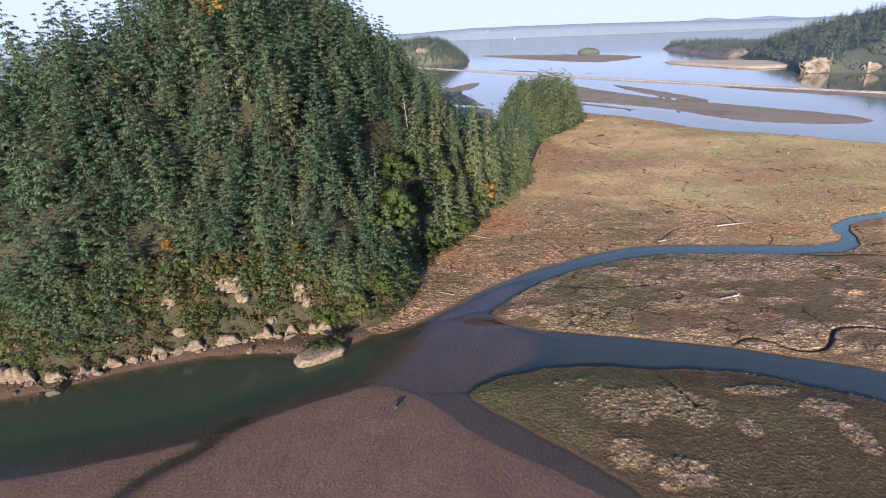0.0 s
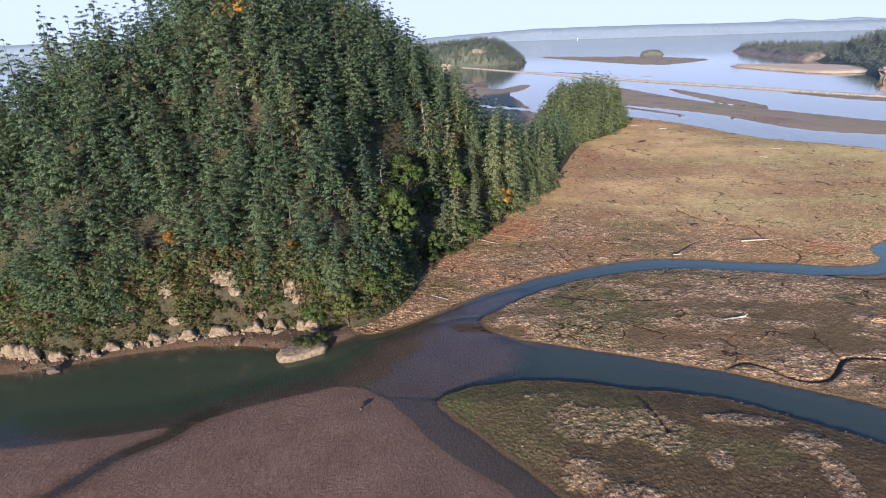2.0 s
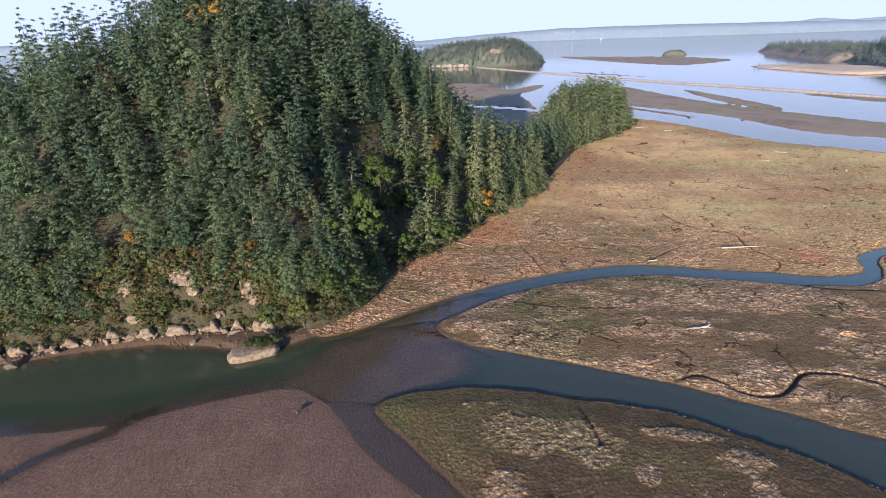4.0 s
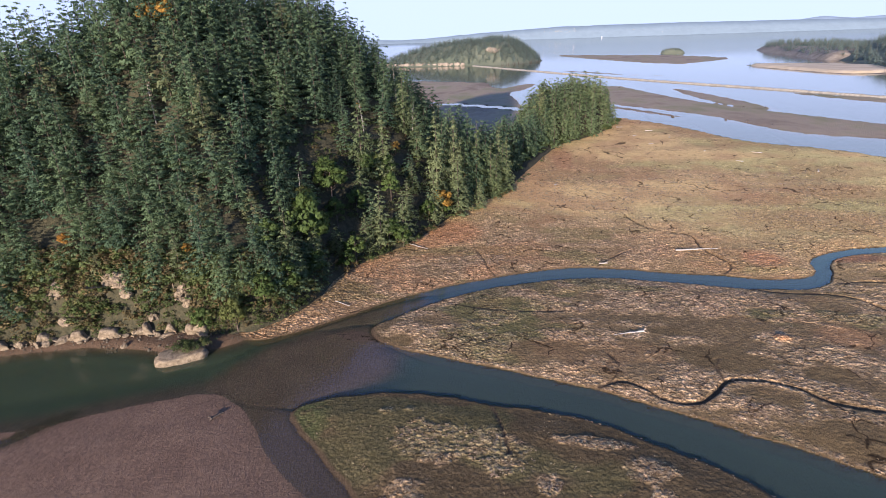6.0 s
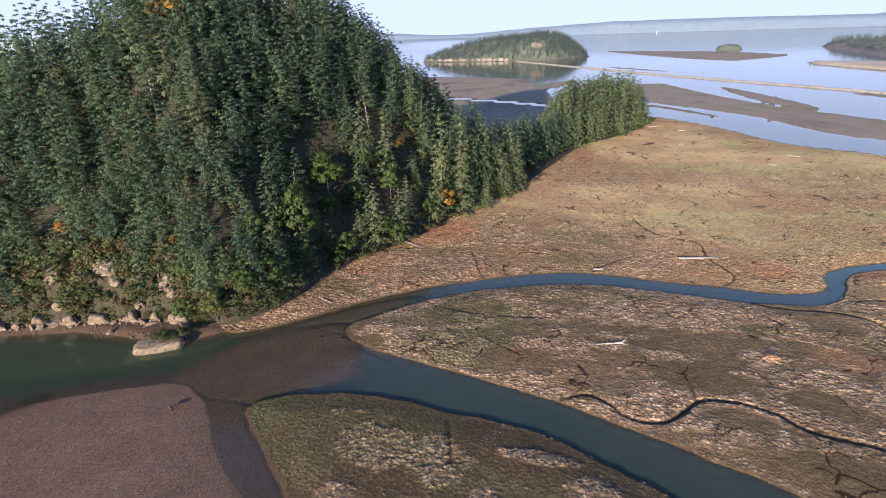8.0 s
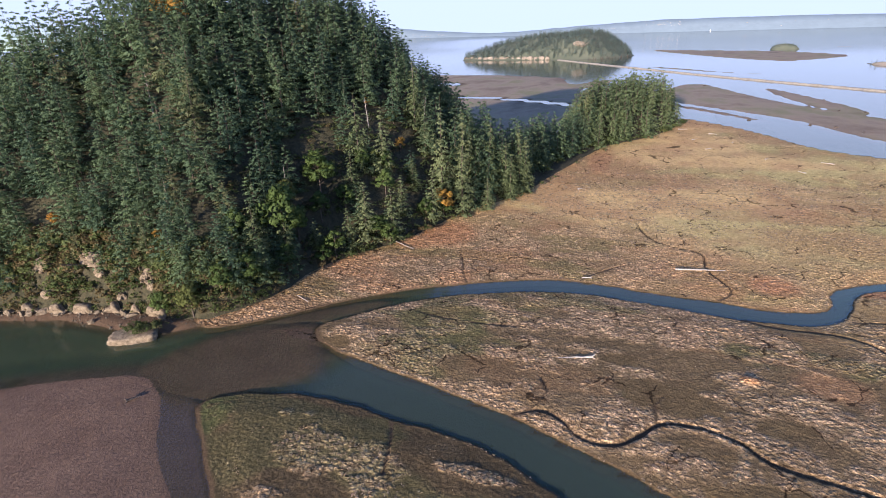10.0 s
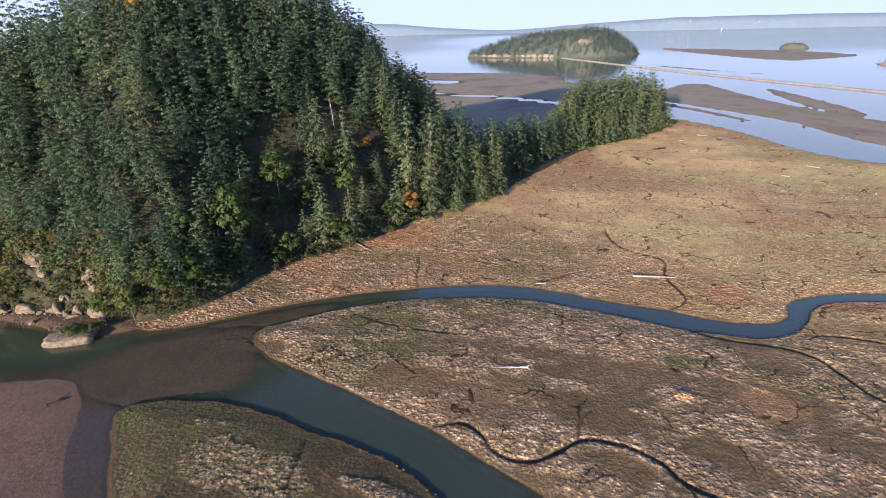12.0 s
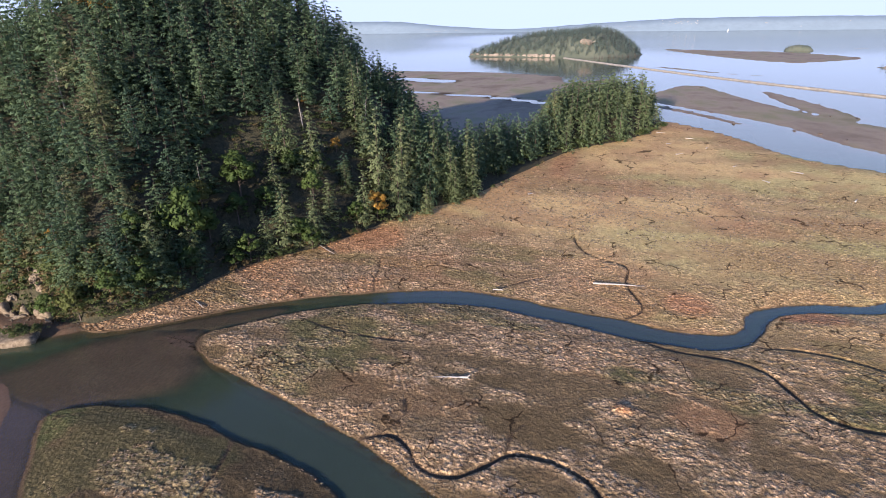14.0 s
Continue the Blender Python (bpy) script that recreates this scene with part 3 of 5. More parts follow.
def build_ground():
    x, y, quads = sheet(spread(0, 165, 0.45, -4900, 4900, 1.06, 1.042), spread(62, 190, 0.42, -900, 4900, 1.032, 1.07))
    z, marsh, edge, tus, patch, rafts, dry, cut = ground(x, y)
    me = array_mesh("ground", np.stack([x, y, z], 1), quads, M_GROUND)
    m = smooth(0.25, 0.6, edge) * (1 - smooth(0.03, 0.3, cut))
    wet = np.maximum(smooth(-2.0, -0.4, edge), smooth(0.0, 0.1, cut))
    wet = np.maximum(wet, 0.65 * smooth(-3, 0, near_distance(x, y, BEACH, 10)))
    side = near_distance(x, y, SHOALS[-1][0], 8)
    wet = np.maximum(wet, 0.25 * smooth(-4, 1, side) * smooth(5, -1, near_distance(x, y, MUD_BAR, 14)))
    wet = np.maximum(wet, 0.9 * smooth(3.2, 1.2, line_distance(x, y, GULLY)))
    veg = fbm(x / 30, y / 14, 4, 71)
    straw = np.clip(rafts * (0.25 + 0.75 * smooth(0.3, 0.75, tus)) + 0.12 * smooth(0.45, 0.6, veg), 0, 1)
    fringe = smooth(0.3, 0.5, edge) * smooth(0.9, 0.6, edge)
    straw = np.maximum(straw * smooth(0.1, 0.8, edge), 0.22 * fringe)
    near_tip = near_distance(x, y, MARSH_NEAR, 5) 
    green = smooth(18, 8, np.hypot((x - 12) * 1.25, (y - 87) * 0.7)) * (near_tip > 0) * (0.25 + 0.6 * smooth(0.3, 0.6, fbm(x / 2.2, y / 1.7, 3, 81)))
    green = np.maximum(green, 0.42 * smooth(1.3, 0.4, np.hypot((x - 133) / 26, (y - 318) / 18) + 0.6 * (veg - 0.5)))
    green = np.maximum(green, 0.5 * smooth(0.56, 0.66, fbm(x / 24, y / 12, 3, 83)))
    upland = smooth(158, 262, y + 0.12 * x)
    red = np.maximum(0.14 * smooth(0.58, 0.70, fbm(x / 22 + 5, y / 11, 3, 91)) * (near_tip < 0), 0)
    for cx, cy, rx, ry, amp in RED:
        red = np.maximum(red, amp * smooth(1.2, 0.5, np.hypot((x - cx) / rx, (y - cy) / ry) + 0.5 * (veg - 0.5)))
    far_side = near_distance(x, y, MARSH_FAR, 5) > 0
    red = np.maximum(red, far_side * (0.04 + 0.42 * smooth(0.46, 0.66, fbm(x / 15, y / 11, 3, 105)) + 0.18 * smooth(24, 4, -near_distance(x, y, HILL_FOOT, 30))))
    red *= (x > -20)
    straw = np.maximum(straw, 0.5 * far_side * (1 - upland) * smooth(0.3, 0.9, edge) * (0.4 + 0.6 * smooth(0.3, 0.7, tus)))
    mosaic = fbm(x / 60 + 3, y / 42, 4, 95)
    gold = upland * (0.4 + 0.6 * smooth(0.36, 0.62, mosaic))
    olive = upland * 0.6 * smooth(0.47, 0.64, fbm(x / 70 + 8, y / 45, 4, 97))
    red = np.maximum(red, upland * 0.55 * smooth(0.52, 0.68, fbm(x / 60 + 2, y / 36, 4, 99)))
    damp = 0.72 * smooth(-1, 1, near_tip) * (1 - 0.6 * rafts) * (1 - 0.85 * green)
    deep = smooth(-0.25, -1.25, z)
    for key, v in (("marsh", m), ("straw", straw), ("green", green), ("red", red), ("gold", gold), ("olive", olive), ("deep", deep), ("wet", wet), ("damp", damp), ("dry", dry)):
        me.attributes.new(key, "FLOAT", "POINT").data.foreach_set("value", np.ascontiguousarray(v, np.float32))
    me.polygons.foreach_set("use_smooth", np.ones(len(quads), bool))
    return tagged(new("ground", me), "brown tidal marsh and wet mudflats cut by creeks", "ground", kind="structure")


build_ground()
wx, wy, wq = sheet(spread(-110, 180, 2.2, -4900, 4900, 1.25), spread(56, 200, 2.0, -900, 4900, 1.25))
# the sheet ends at five kilometres: it climbs a little there, to meet the far shore where it would
water = new("water", array_mesh("water", np.stack([wx, wy, 32 * smooth(2500, 4350, wy)], 1), wq, M_WATER))
water.data.attributes.new("depth", "FLOAT", "POINT").data.foreach_set("value", np.clip(-ground(wx, wy)[0], 0, 3).astype(np.float32))
tagged(water, "calm green tidal water turning pale blue towards the bay", "water", kind="structure")


def build_hill():
    x, y, quads = sheet(np.arange(-215, 135, 1.6), np.arange(84, 495, 1.6))
    h, d, c = hill_height(x, y)
    z = np.where((d > -6) | (c > -6), h + 0.9 * smooth(-2, 1.5, np.maximum(d, c)) - 2.2 * smooth(0, -5, np.maximum(d, c)), -4)
    z = z + 0.7 * (fbm(x / 3, y / 3, 3, 44) - 0.5) * smooth(0, 6, np.maximum(d, c))
    keep = ((d > -6) | (c > -6))[quads].all(1)
    used = np.unique(quads[keep])
    remap = np.zeros(len(x), int)
    remap[used] = np.arange(len(used))
    me = array_mesh("hill", np.stack([x, y, z], 1)[used], remap[quads[keep]], M_FLOOR)
    me.polygons.foreach_set("use_smooth", np.ones(len(me.polygons), bool))
    return tagged(new("hill", me), "steep wooded hill with brown forest floor above the marsh", "hill", kind="structure")


build_hill()


# ---- trees ----
def unit(v):
    v = np.asarray(v, float)
    return v / (math.sqrt(float(v @ v)) + 1e-9)


def units(v):
    return v / (np.linalg.norm(v, axis=-1, keepdims=True) + 1e-9)


def fir_arrays(rng, height, radius, tufts, leaves, bare=0.08, power=0.8, size=0.9, ragged=0.22, droop=0.2):
    """Crown of a conifer: the tufted ends of its boughs from low down to the tip, each tuft many flat sprays of needles."""
    i = np.arange(tufts)
    u = (i + rng.random(tufts)) / tufts
    t = 1 - (1 - u) ** (1 / (power + 1))
    az = i * 2.39996 + rng.normal(0, 0.4, tufts)
    lean = 1 + ragged * (np.sin(2 * az + rng.uniform(0, 6.28) + 7 * t) + 0.7 * np.sin(az + rng.uniform(0, 6.28) - 4 * t))
    full = radius * (1 - t) ** power * np.minimum(1, 0.6 + 2.4 * t)
    reach = full * lean * rng.uniform(0.7, 1.18, tufts) + 0.25
    r = reach * np.where(rng.random(tufts) < 0.26, rng.uniform(0.08, 0.55, tufts), rng.uniform(0.66, 1.0, tufts))
    out = np.stack([np.cos(az), np.sin(az), np.zeros(tufts)], 1)
    side = np.stack([-np.sin(az), np.cos(az), np.zeros(tufts)], 1)
    up = np.array((0, 0, 1.0))
    centre = out * r[:, None] + up * (height * (bare + (0.985 - bare) * t) - droop * r)[:, None]
    big = np.clip(0.27 * full + 0.36, 0.38, 1.7) * rng.uniform(0.6, 1.35, tufts)
    d = units(rng.normal(size=(tufts, leaves, 3)))
    k = rng.uniform(0.4, 1.0, (tufts, leaves, 1)) * big[:, None, None]
    o, s = out[:, None], side[:, None]
    off = (o * d[..., :1] * 1.6 + s * d[..., 1:2] * 0.85 + up * d[..., 2:] * 0.38) * k
    off = off - up * np.maximum(d[..., :1], 0) * k * droop * 1.4
    pt = centre[:, None] + off
    face = units(off / big[:, None, None] + 0.7 * up + 0.4 * rng.normal(size=pt.shape))
    along = units(o + 0.9 * units(off) + 0.35 * rng.normal(size=pt.shape) - 0.25 * up)
    across = units(np.cross(face, along))
    along = np.cross(across, face)
    ln = size * rng.uniform(0.55, 1.15, (tufts, leaves, 1)) * (0.6 + 0.4 * (1 - t))[:, None, None]
    wd = ln * rng.uniform(0.15, 0.27, (tufts, leaves, 1))
    quads = np.stack([pt - along * ln * 0.5, pt - across * wd, pt + along * ln * 0.8, pt + across * wd], 2)
    soft = units(1.15 * units(off * (1, 1, 2.2) + 0.15 * big[:, None, None] * up) + 0.42 * (o + up * (0.2 + 0.5 * t)[:, None, None]) + 0.3 * face)
    v = quads.reshape(-1, 3)
    return v, np.arange(len(v)).reshape(-1, 4), np.repeat(soft.reshape(-1, 3), 4, axis=0)


def broad_arrays(rng, height, radius, clumps, leaves, size=0.55):
    """Crown of a broadleaf tree or shrub: clumps of leaves round the ends of the limbs."""
    quads, normals = [], []
    for _ in range(clumps):
        a, b = rng.random() * 6.283, rng.uniform(-0.5, 1)
        q = math.sqrt(max(0, 1 - b * b)) * rng.uniform(0.45, 1)
        c = np.array([math.cos(a) * q * radius, math.sin(a) * q * radius, height * (0.58 + 0.36 * b * rng.uniform(0.6, 1))])
        whole = unit(c - (0, 0, height * 0.5))
        cr = radius * rng.uniform(0.22, 0.42)
        for _ in range(leaves):
            d = unit(rng.normal(size=3))
            p = c + d * cr * rng.uniform(0.5, 1) * (1, 1, 0.8)
            n = unit(d + rng.normal(0, 0.3, 3))
            u = unit(np.cross(n, rng.normal(size=3)))
            w = np.cross(n, u)
            s = size * rng.uniform(0.6, 1.2)
            quads.append((p - u * s, p - w * s * 0.6, p + u * s, p + w * s * 0.6))
            soft = unit(0.6 * d + 0.5 * whole + 0.2 * n)
            normals.append((soft, soft, soft, soft))
    v = np.array(quads).reshape(-1, 3)
    return v, np.arange(len(v)).reshape(-1, 4), np.array(normals).reshape(-1, 3)


def trunk_arrays(rng, height, r0, sides=6, limbs=0, reach=2.0):
    rings = [(0.0, 1.25), (0.08, 1.0), (0.4, 0.72), (0.75, 0.36), (1.0, 0.05)]
    v, q = [], []

    def tube(points, radii):
        base = len(v)
        for (px, py, pz), r in zip(points, radii):
            for s in range(sides):
                a = 6.283 * s / sides
                v.append((px + r * math.cos(a), py + r * math.sin(a), pz))
        for k in range(len(points) - 1):
            for s in range(sides):
                a, b = base + k * sides + s, base + k * sides + (s + 1) % sides
                q.append((a, b, b + sides, a + sides))
    bend = rng.normal(0, 0.012, 2) * height
    tube([(bend[0] * t * t, bend[1] * t * t, height * t - (0.8 if t == 0 else 0)) for t, _ in rings], [r0 * k for _, k in rings])
    for _ in range(limbs):
        t, a = rng.uniform(0.25, 0.8), rng.random() * 6.283
        L = reach * rng.uniform(0.5, 1)
        z = height * t
        tube([(0, 0, z), (math.cos(a) * L * 0.5, math.sin(a) * L * 0.5, z + L * 0.25), (math.cos(a) * L, math.sin(a) * L, z + L * 0.55)],
             [r0 * 0.35, r0 * 0.22, r0 * 0.05])
    return np.array(v), np.array(q), None


class Kind:
    """One form of tree: its crown and trunk."""

    def __init__(self, name, crown, trunk, leaf, wood):
        self.name, self.crown, self.trunk, self.leaf, self.wood = name, crown, trunk, leaf, wood
        self.first = None

    def plant(self, x, y, z, turn, scale, label, category, group):
        m = pose(x, y, z, 0, 0, turn) 
        if self.first is None:
            ob = new(self.name)
            for part_name, (v, q, nv), mat in (("trunk", self.trunk, self.wood), ("crown", self.crown, self.leaf)):
                child = new(part_name, array_mesh(part_name, v, q, mat, None, nv))
                child.parent = ob
            ob.matrix_basis = m
            self.first = ob
        else:
            ob = copy_thing(self.first, m)
        ob.scale = scale
        return tagged(ob, label, category, group)


def make_kinds():
    r = np.random.default_rng(3)
    shapes = ((5.8, 0.05, 0.86), (5.3, 0.08, 0.76), (6.3, 0.05, 0.95), (5.6, 0.10, 0.7))
    fir = [Kind("fir_tree", fir_arrays(r, 26, rad, 66, 34, bare, pw, 0.98, 0.32), trunk_arrays(r, 23.5, 0.22, 5), M_FIR, M_BARK) for rad, bare, pw in shapes]
    far = [Kind("fir_tree", fir_arrays(r, 26, rad, 46, 18, bare, pw, 1.4, 0.32), trunk_arrays(r, 23, 0.22, 3), M_FIR, M_BARK) for rad, bare, pw in shapes[:3]]
    back = [Kind("fir_tree", fir_arrays(r, 26, rad, 42, 9, bare, pw, 1.7, 0.32), trunk_arrays(r, 23, 0.22, 3), M_FIR, M_BARK) for rad, bare, pw in shapes[:3]]
    spruce = [Kind("spruce_tree", fir_arrays(r, 26, rad, 96, 26, 0.03, 0.85, 0.95, 0.2, 0.55), trunk_arrays(r, 24.5, 0.26, 5), M_SPRUCE, M_BARK)
              for rad in (4.7, 4.1)]
    copse = [Kind("spruce_tree", fir_arrays(r, 19, rad, 42, 17, 0.02, 0.8, 1.3, 0.26, 0.55), trunk_arrays(r, 16.5, 0.25, 4), M_COPSE, M_BARK) for rad in (4.2, 4.7)]
    leafy = [Kind("broadleaf_tree", broad_arrays(r, 11, 3.6, 30, 60, 0.36), trunk_arrays(r, 9.5, 0.22, 6, 7, 2.6), M_LEAF, M_BARK) for _ in range(2)]
    gold = [Kind("maple_tree", broad_arrays(r, 9, 2.8, 24, 50, 0.34), trunk_arrays(r, 7.5, 0.18, 6, 6, 2.0), M_GOLD, M_BARK)]
    return fir, far, back, spruce, copse, leafy, gold


FIRS, FAR_FIRS, BACK_FIRS, SPRUCES, COPSE, LEAFY, GOLD = make_kinds()


def stand(name, places, kinds, label, category):
    """Many trees joined into one wood, past counting."""
    cv, cq, ct, cnv, tv, tq = [], [], [], [], [], []
    cn = tn = 0
    r = np.random.default_rng(11)
    for x, y, z, s, k in places:
        kind = kinds[k % len(kinds)]
        a = r.random() * 6.283
        R = np.array([[math.cos(a), -math.sin(a), 0], [math.sin(a), math.cos(a), 0], [0, 0, 1]])
        w = r.uniform(1.0, 1.35)
        for (v, q, _), vs, qs, n in ((kind.crown, cv, cq, cn), (kind.trunk, tv, tq, tn)):
            vs.append((v * (s * w, s * w, s)) @ R.T + (x, y, z))
            qs.append(q + n)
        cnv.append(kind.crown[2] @ R.T)
        ct.append(np.full(len(kind.crown[0]), r.random()))
        cn += len(kind.crown[0])
        tn += len(kind.trunk[0])
    ob = tagged(new(name), label, category, kind="stuff")
    for part_name, vs, qs, mat, tone in (("crown", cv, cq, kinds[0].leaf, ct), ("trunk", tv, tq, kinds[0].wood, None)):
        child = new(part_name, array_mesh(part_name, np.vstack(vs), np.vstack(qs), mat, None if tone is None else np.concatenate(tone), None if tone is None else np.vstack(cnv)))
        child.parent = ob
    return ob


def hill_at(x, y):
    h, d, c = hill_height(np.array([float(x)]), np.array([float(y)]))
    return float(h[0]) + 0.9, float(d[0]), float(c[0])


# bare faces in the bank, kept clear of trees
BARE = [(-58.5, 116.6), (-45.5, 121.2), (-29, 123.2)]
OUTCROPS = BARE + [(-56, 114.2), (-36, 119.6), (-42.5, 120.4)]


def plant_hill():
    r = np.random.default_rng(5)
    step = 6.3
    gu, gv = np.meshgrid(np.arange(-240, 240, step), np.arange(-240, 240, step * 0.92))
    gu[1::2] += step * 0.5
    gu = gu.ravel() + r.uniform(-0.48, 0.48, gu.size) * step
    gv = gv.ravel() + r.uniform(-0.48, 0.48, gv.size) * step
    gx, gy = -60 + gu * 0.84 - gv * 0.54, 225 + gu * 0.54 + gv * 0.84
    h, d, c = hill_height(gx, gy)
    bank = (gy < 135) & (gx > -68) & (gx < -18)
    ok = (d > np.where(bank, 5.5, 2.5)) & ~(bank & (d < 8) & (r.random(gx.size) < 0.3))
    for ox, oy in BARE:
        ok &= ~((abs(gx - ox) < 3.6) & (gy > oy - 9) & (gy < oy + 2.5))
    flank = (gx > -24) & (gy > 152) & (gy < 262) & (d < 36)
    ok &= ~(flank & (r.random(gx.size) < 0.74))
    gx, gy, h, d = gx[ok], gy[ok], h[ok] + 0.7, d[ok]
    size = (0.62 + 0.46 * r.random(len(gx)) ** 1.3) * (0.62 + 0.3 * smooth(3, 28, d))
    near = np.hypot(gx - 20, gy - 60)
    near[(d > 45) | (gx < -95)] += 500
    order = np.argsort(near)
    for i in order[:110]:
        s = float(size[i])
        w = (0.3 + 0.66 * s) * r.uniform(0.9, 1.2)
        FIRS[int(r.integers(len(FIRS)))].plant(gx[i], gy[i], h[i], r.uniform(0, 360), (w, w, s),
                                               "dark green fir on the steep hillside", "tree", "firs on the hillside")
    k = 0
    while k < 75:
        x, y = r.uniform(-95, 2), r.uniform(100, 150)
        hh, dd, cc = hill_at(x, y)
        if any(abs(x - ox) < 3 and oy - 8 < y < oy + 2 for ox, oy in BARE):
            continue
        if not 1.5 < dd < 9 or (-62 < x < -20 and r.random() < 0.6) or (-62 < x < -20 and dd < 3.5):
            continue
        s = r.uniform(0.3, 0.5)
        FAR_FIRS[k % 3].plant(x, y, hh - 0.2, r.uniform(0, 360), (s * 1.25, s * 1.25, s), "small bluish green fir on the shore bank", "tree", "small firs on the bank")
        k += 1
    behind = gy > np.interp(gx, [-150, -60, 0, 20], [252, 272, 305, 325])
    rest = [(gx[i], gy[i], h[i], float(size[i]), 7 + int(r.integers(3)) if behind[i] else int(r.integers(4)) if k < 60 else 4 + int(r.integers(3))) for k, i in enumerate(order[110:])]
    stand("fir_wood", rest, FIRS + FAR_FIRS + BACK_FIRS, "dense dark green fir wood covering the hill", "forest")


plant_hill()


# ---- the trees at the marsh edge and the copse ----
def plant_edge():
    r = np.random.default_rng(17)
    # tall pale spruces along the foot of the hill: place and height
    for x, y, tall in ((47, 259, 27), (43, 263, 29), (20.7, 221.5, 36), (29.4, 220.5, 29), (26.5, 231, 34), (34.2, 244.7, 35), (40.6, 248.7, 27), (45, 256, 26), (37.5, 229, 14), (43, 247, 21), (14.5, 185.5, 20), (8.4, 178, 23),
                       (-2, 163, 11), (-2.3, 197, 29), (4, 203.6, 26), (5.3, 233.7, 29), (13.1, 209.8, 13), (21.9, 207, 22), (5, 172, 15), (-4, 150, 17), (-8, 142, 18), (0, 186, 18), (14, 196, 16)):
        h, d, c = hill_at(x, y)
        s = tall / 26
        SPRUCES[int(r.integers(2))].plant(x, y, h - 0.2, r.uniform(0, 360), (1.12 * s ** 0.6, 1.12 * s ** 0.6, s), "tall pale green spruce at the foot of the hill", "tree", "spruces at the marsh edge")
    for x, y, s in ((30, 238, 0.9), (34, 246, 0.95), (26, 244, 0.9), (38, 253, 1.1), (22, 236, 0.85), (42, 266, 1.15), (35, 259, 1.15), (30, 252, 1.1), (46, 270, 1.0), (40, 274, 1.05), (32, 230, 0.75)):
        h, d, c = hill_at(x, y)
        FIRS[int(r.integers(4))].plant(x, y, h - 0.2, r.uniform(0, 360), (s * 0.8, s * 0.8, s), "tall dark fir behind the pale spruces", "tree", "tall firs at the marsh edge")
    for x, y, s in ((10.5, 181, 0.85), (12, 184, 0.7), (3, 166, 0.9), (-4, 171, 1.0), (2, 160, 0.7), (-6, 160, 1.0), (-3, 148, 0.8), (-5, 134, 1.0), (-9, 127, 0.9), (-14, 121, 0.9),
                    (20, 204, 0.8), (25, 214, 0.7), (8, 196, 1.0), (-1, 196, 0.9), (0, 180, 0.9), (-10, 180, 1.1), (-12, 165, 1.0), (-6.7, 153.3, 1.9), (-7.4, 177.6, 1.4), (4.9, 204.1, 0.85), (1, 201, 0.8), (14.9, 182.5, 0.8), (-12, 140, 1.0), (-22, 119, 0.7)):
        h, d, c = hill_at(x, y)
        LEAFY[int(r.integers(2))].plant(x, y, h - 0.2, r.uniform(0, 360), (s, s, s), "bright green leafy tree at the foot of the hill", "tree", "leafy trees at the marsh edge")
    for x, y, s in ((24.2, 212.5, 1.4), (4.9, 218.4, 0.7), (-60, 124, 0.6), (-10, 222, 0.5), (-62, 186, 1.3), (-66, 183, 1.0), (-30, 130, 0.5)):
        h, d, c = hill_at(x, y)
        GOLD[0].plant(x, y, h - 0.2, r.uniform(0, 360), (s, s, s), "small maple with orange autumn leaves", "tree", "maples in autumn leaf")
    # low wood on the neck of land, and the copse on its knoll
    for k in range(180):
        t = r.random()
        x = np.interp(t, [0, 0.3, 1], [34, 45, 72]) - abs(r.normal(0, 13)) + 1
        y = 236 + t * 140 + r.uniform(-6, 6)
        h, d, c = hill_at(x, y)
        if max(d, c) < 0.8:
            continue
        s = r.uniform(0.8, 1.1) * (0.98 - 0.22 * t)
        BACK_FIRS[k % 3].plant(x, y, h - 0.3, r.uniform(0, 360), (s, s, s), "dark fir standing in shade on the neck of land", "tree", "conifers on the neck")
    n = 0
    while n < 170:
        x, y = r.uniform(46, 128), r.uniform(352, 495)
        h, d, c = hill_at(x, y)
        if c < 0.5:
            continue
        n += 1
        s = r.uniform(1.0, 1.42) * (0.85 + 0.15 * min(1.0, (x - 46) / 40)) * (1 - 0.3 * float(smooth(108, 124, x)))
        COPSE[n % 2].plant(x, y, h - 0.3, r.uniform(0, 360), (s * 1.15, s * 1.15, s), "pale green conifer of the copse at the marsh corner", "tree", "conifers of the copse")


plant_edge()


# ---- far islands ----
def cone_kind(name, leaf):
    r = np.random.default_rng(23)
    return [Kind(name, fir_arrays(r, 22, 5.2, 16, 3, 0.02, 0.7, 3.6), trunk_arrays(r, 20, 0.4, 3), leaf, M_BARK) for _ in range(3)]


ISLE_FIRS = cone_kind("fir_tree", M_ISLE)


